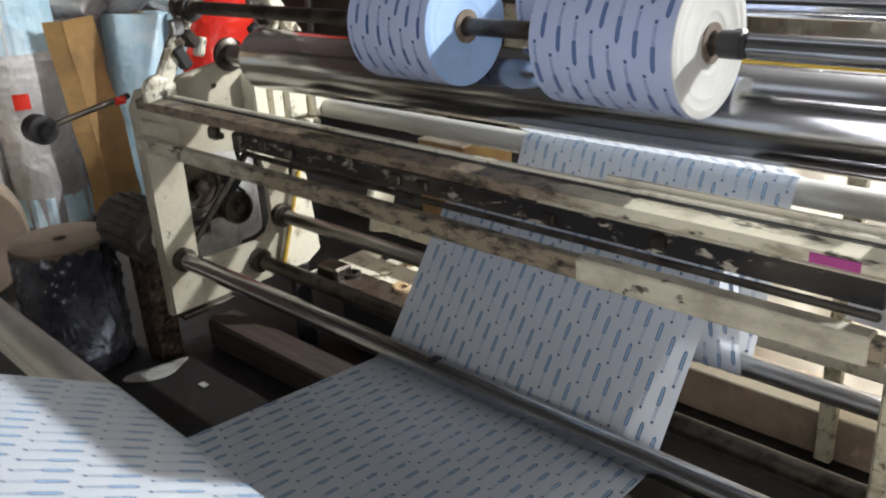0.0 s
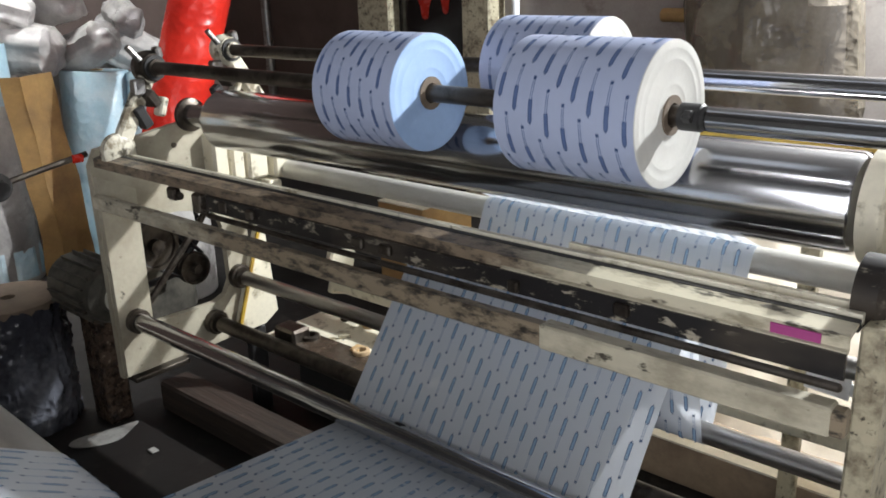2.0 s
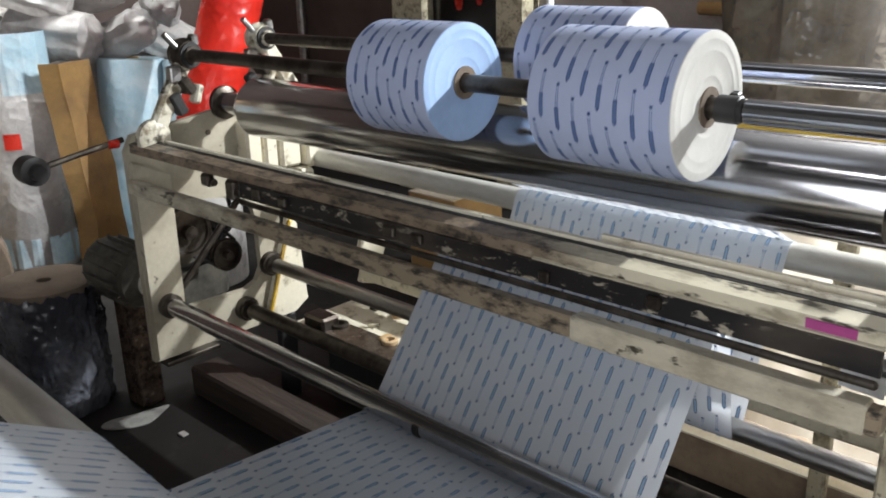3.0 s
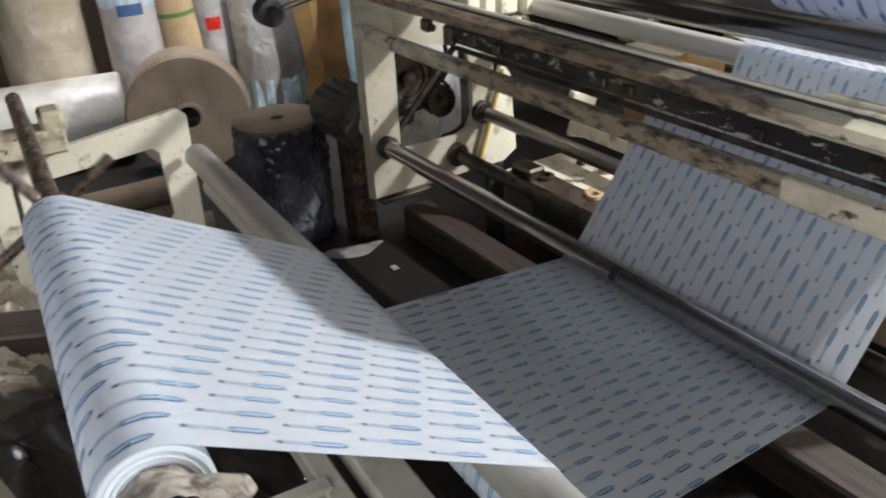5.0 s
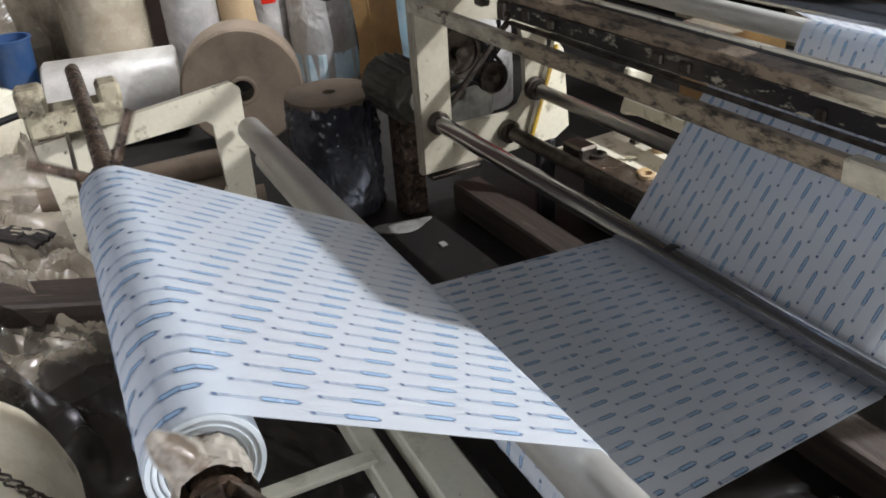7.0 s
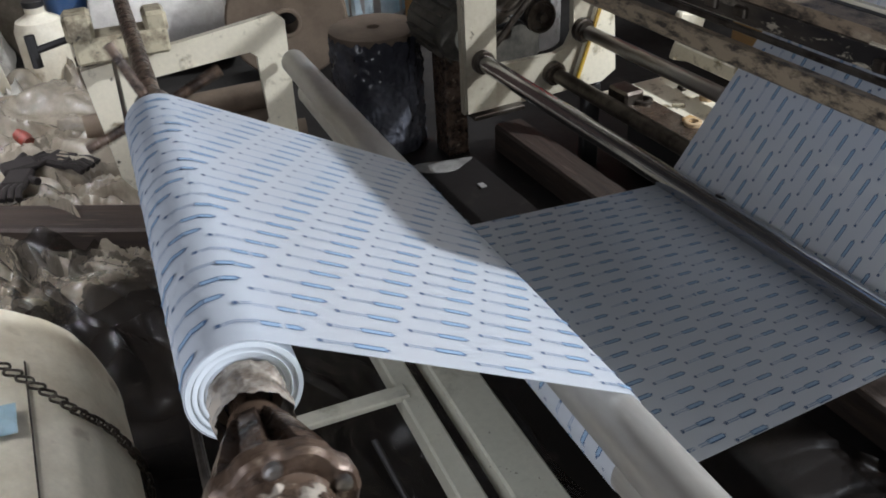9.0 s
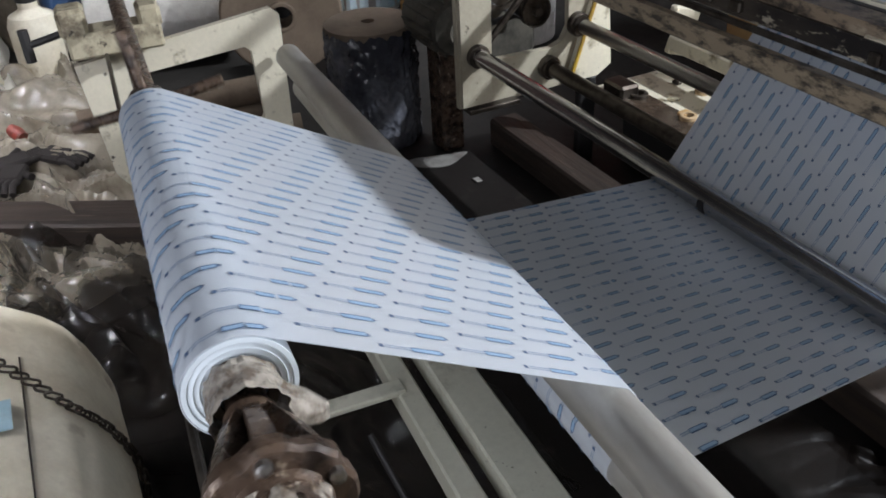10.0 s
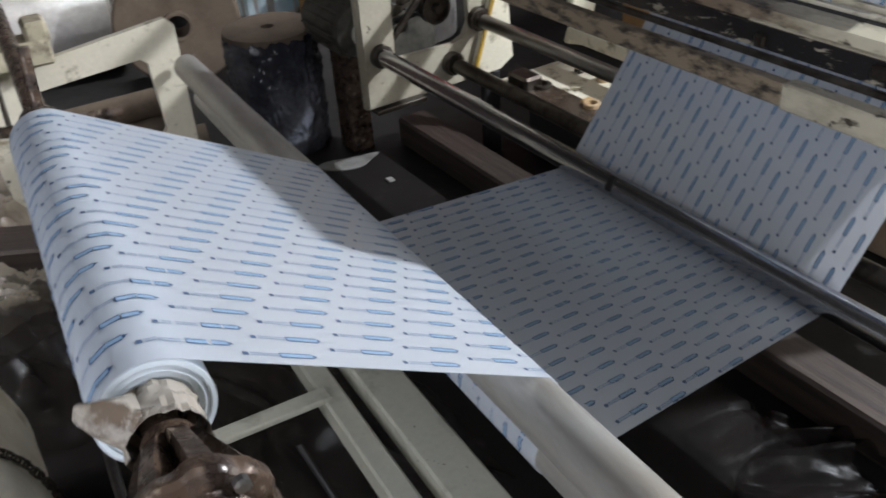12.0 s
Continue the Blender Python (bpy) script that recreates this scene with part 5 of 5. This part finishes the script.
for x, y, w, d, h, sc, seed, rz, mat, lb in (
        (-1.3, -1.25, 1.3, 0.8, 0.18, 4.5, 1.3, 10, "pale_clear", "heap of dusty crumpled clear plastic sheet"),
        (-0.75, -1.15, 0.7, 0.7, 0.16, 6, 4.1, 40, "pale_clear", "crumpled clear plastic sheet on the floor"),
        (-0.25, -1.35, 0.7, 0.6, 0.18, 6, 5.2, 20, "clear", "crumpled clear plastic sheet on a timber"),
        (0.10, -1.20, 0.8, 0.55, 0.16, 6.5, 7.7, -15, "dark_clear", "crumpled shiny dark plastic on the floor"),
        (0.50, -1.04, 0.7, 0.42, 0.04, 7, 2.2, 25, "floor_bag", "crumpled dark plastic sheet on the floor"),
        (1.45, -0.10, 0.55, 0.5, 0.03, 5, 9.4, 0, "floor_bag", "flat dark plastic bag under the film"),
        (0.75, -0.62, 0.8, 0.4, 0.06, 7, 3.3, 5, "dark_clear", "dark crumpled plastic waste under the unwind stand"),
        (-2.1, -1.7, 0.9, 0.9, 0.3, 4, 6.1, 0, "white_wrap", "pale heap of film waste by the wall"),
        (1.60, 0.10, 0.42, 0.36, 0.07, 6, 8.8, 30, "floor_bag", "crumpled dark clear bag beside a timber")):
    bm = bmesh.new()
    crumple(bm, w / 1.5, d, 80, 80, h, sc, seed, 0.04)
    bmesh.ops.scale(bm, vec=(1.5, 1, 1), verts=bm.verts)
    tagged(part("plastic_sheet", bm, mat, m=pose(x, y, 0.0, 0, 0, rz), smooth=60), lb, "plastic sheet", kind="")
t = thing("covered_pile", "pile of film waste under crumpled tan plastic", "pile", pose(-2.65, -1.05, 0))
bm = bmesh.new()
lathe(bm, [(0, 0), (0, 0.34), (0.35, 0.36), (0.62, 0.31), (0.80, 0.22), (0.88, 0.10), (0.90, 0)], 40, pose(0, 0, 0, 0, -90, 0), 0.35)
part("cover", bm, "pale_clear", t, "crumpled tan plastic cover", smooth=40)
bm = bmesh.new()
lathe(bm, [(0, 0), (0, 0.30), (0.35, 0.31), (0.60, 0.26), (0.78, 0.16), (0.82, 0)], 24, pose(0, 0, 0, 0, -90, 0), 0.3)
part("waste", bm, "card", t, "brown board waste", smooth=40)
t = thing("waste_bag", "rust-brown plastic bag on a covered pile", "bag", pose(-2.75, -0.98, 0.84))
bm = bmesh.new()
lathe(bm, [(0, 0), (0, 0.12), (0.08, 0.19), (0.2, 0.2), (0.3, 0.12), (0.34, 0.04), (0.38, 0.06), (0.38, 0)], 32, pose(0, 0, 0, 0, -90, 0), 0.3)
part("bag", bm, "rust_bag", t, smooth=40)
bm = bmesh.new()
box(bm, (0, 0, 0.20), (0.02, 0.14, 0.42), 0.004)
tagged(part("board_offcut", bm, "dirty_white", m=pose(-1.74, -1.36, 0.02, 8, 12, 12)), "soiled white board offcut leaning by a jug", "board")
random.seed(21)
for x, y, rz in ((-0.78, -1.17, 40), (-0.70, -1.31, -20), (-0.80, -1.30, 100)):
    t = thing("work_glove", "limp black work glove on crumpled plastic", "glove", pose(x, y, 0.11, 0, 0, rz))
    bm = bmesh.new()
    box(bm, (0, 0, 0), (0.11, 0.085, 0.03), 0.012)
    part("palm", bm, "cloth", t)
    for k in range(4):
        bm = bmesh.new()
        tube(bm, [(0.05, -0.032 + 0.021 * k, 0), (0.09, -0.034 + 0.022 * k, 0.006), (0.125, -0.036 + 0.025 * k, -0.008)], 0.011)
        part("finger", bm, "cloth", t, smooth=60)
    bm = bmesh.new()
    tube(bm, [(0.0, 0.04, 0), (0.035, 0.075, 0.004)], 0.012)
    part("thumb", bm, "cloth", t, smooth=60)
bm = bmesh.new()
lathe(bm, [(-0.03, 0), (-0.03, 0.02), (0.0, 0.026), (0.03, 0.02), (0.03, 0)], 16, pose(-0.99, -1.27, 0.13, 0, 20, 30), 0.2)
tagged(part("plastic_scrap", bm, "dull_red", smooth=40), "small dull red plastic scrap on a heap", "scrap")

t = thing("foam_roll", "large soiled white foam roll lying on the floor", "roll", pose(0, -1.42, 0.262))
bm = bmesh.new()
ends = [(0.60, 0.0), (0.602, 0.12), (0.612, 0.18), (0.635, 0.222), (0.675, 0.247), (0.72, 0.257)]
prof = ends + [(0.74 + 0.018 * k, 0.2605) for k in range(70)] + [(2.03, 0.24), (2.05, 0.20), (2.06, 0)]
vs = lathe(bm, prof, 110, None, 0.0)
for v in vs:
    q = Vector((v.co.x * 2.2, v.co.y * 9, v.co.z * 9))
    fold = 0.006 * noise.noise(q) + 0.004 * (abs(noise.noise(q * 2.3 + Vector((3, 1, 7)))) - 0.25)
    rad = Vector((0, v.co.y, v.co.z))
    if rad.length > 0.1:
        v.co += rad.normalized() * fold
part("body", bm, "dirty_white", t, smooth=50)
bm = bmesh.new()
box(bm, (1.45, 0.1485, 0.2145), (1.2, 0.0025, 0.003), 0.0006)
part("seam", bm, "wood", t, "brown stitched seam")
bm = bmesh.new()
vs = []
for a in (60, 68, 76):
    vs.append([bm.verts.new((x + (a - 56) * 0.002, 0.2685 * math.cos(radians(a)), 0.2685 * math.sin(radians(a)))) for x in (0.965, 1.035)])
for p, q in zip(vs, vs[1:]):
    bm.faces.new((p[0], q[0], q[1], p[1]))
part("sticker", bm, "blue_wrap", t, "pale blue sticker")
chain = thing("chain", "dark steel chain lying across the foam roll", "chain", pose(0, -1.42, 0.262))
bm = bmesh.new()
nmaj, nmin, lw, ll, wr = 20, 6, 0.0055, 0.0075, 0.0024
link_v, link_f = [], []
for i in range(nmaj):
    a = 2 * math.pi * i / nmaj
    cx, cy = lw * math.cos(a), lw * math.sin(a) + (ll if math.sin(a) > 0 else -ll)
    for k in range(nmin):
        b = 2 * math.pi * k / nmin
        link_v.append((cx + wr * math.cos(b) * math.cos(a), cy + wr * math.cos(b) * math.sin(a), wr * math.sin(b)))
for i in range(nmaj):
    for k in range(nmin):
        link_f.append((i * nmin + k, ((i + 1) % nmaj) * nmin + k, ((i + 1) % nmaj) * nmin + (k + 1) % nmin, i * nmin + (k + 1) % nmin))
bm.free()
me = bpy.data.meshes.new("link")
me.from_pydata(link_v, [], link_f)
me.polygons.foreach_set("use_smooth", [True] * len(link_f))
me.materials.append(M["dark_steel"])
for i in range(46):
    deg = 118 - i * 3.4
    a = radians(deg)
    x = 0.968 - 0.00009 * max(0, deg - 33) ** 2 + 0.002 * math.sin(i * 0.9)
    rr = 0.2715
    ob = new("link", me)
    ob.parent = chain
    ob.matrix_local = Matrix.Translation((x, rr * math.cos(a), rr * math.sin(a))) @ Matrix.Rotation(a - math.pi / 2, 4, "X") @ Matrix.Rotation(radians(90 if i % 2 else 15), 4, "Y")


# ---- motions ----
def spin(ob, place, r, way):
    step = max(1, int(radians(70) * r / SPEED * FPS))
    rows = []
    f = 0
    last = int(12 * FPS)
    while f < last + step:
        t = min(f, last) / FPS
        rows.append((t, pose(*place) @ Matrix.Rotation(way * SPEED * t / r, 4, "X")))
        f += step
    walk(ob, rows)


R_WOUND = 0.0440  # the roll turns once in 1.3 s


def motions():
    for ob, place, r, way in spins:
        spin(ob, place, r, way)
    for ob in (supply, supply_shaft):
        walk(ob, [(k / 5, SUPPLY @ Matrix.Rotation(radians(94) - (travelled(k / 5) - travelled(9.5)) / R_WOUND, 4, "X")) for k in range(61)])
    inside = U @ pose(-WEB / 2, R_Y, R_Z)
    core = pose(NEAR_C - WEB / 2, DRUM[0], DRUM[1])
    last = 12 * FPS
    for ob, s0 in rows_made:
        rows = []
        f = 0
        while f <= last:
            s = s0 + travelled(f / FPS)
            if s < 0:
                g = next((h for h in range(f, last + 1) if s0 + travelled((h + 1) / FPS) >= 0), last)
                rows.append((f / FPS, inside))
                if g > f:
                    rows.append((g / FPS, inside))
                f = g + 1
                continue
            if s > TOTAL:
                rows.append((f / FPS, core))
                if f < last:
                    rows.append((last / FPS, core))
                break
            rows.append((f / FPS, web_pose(s)))
            k = int(np.searchsorted(lengths, s))
            gap = lengths[min(k, len(lengths) - 1)] - lengths[max(k - 1, 0)]
            bend = gap < 0.015
            if f == last:
                break
            f = min(last, f + (2 if bend else 3))
        walk(ob, rows)


motions()
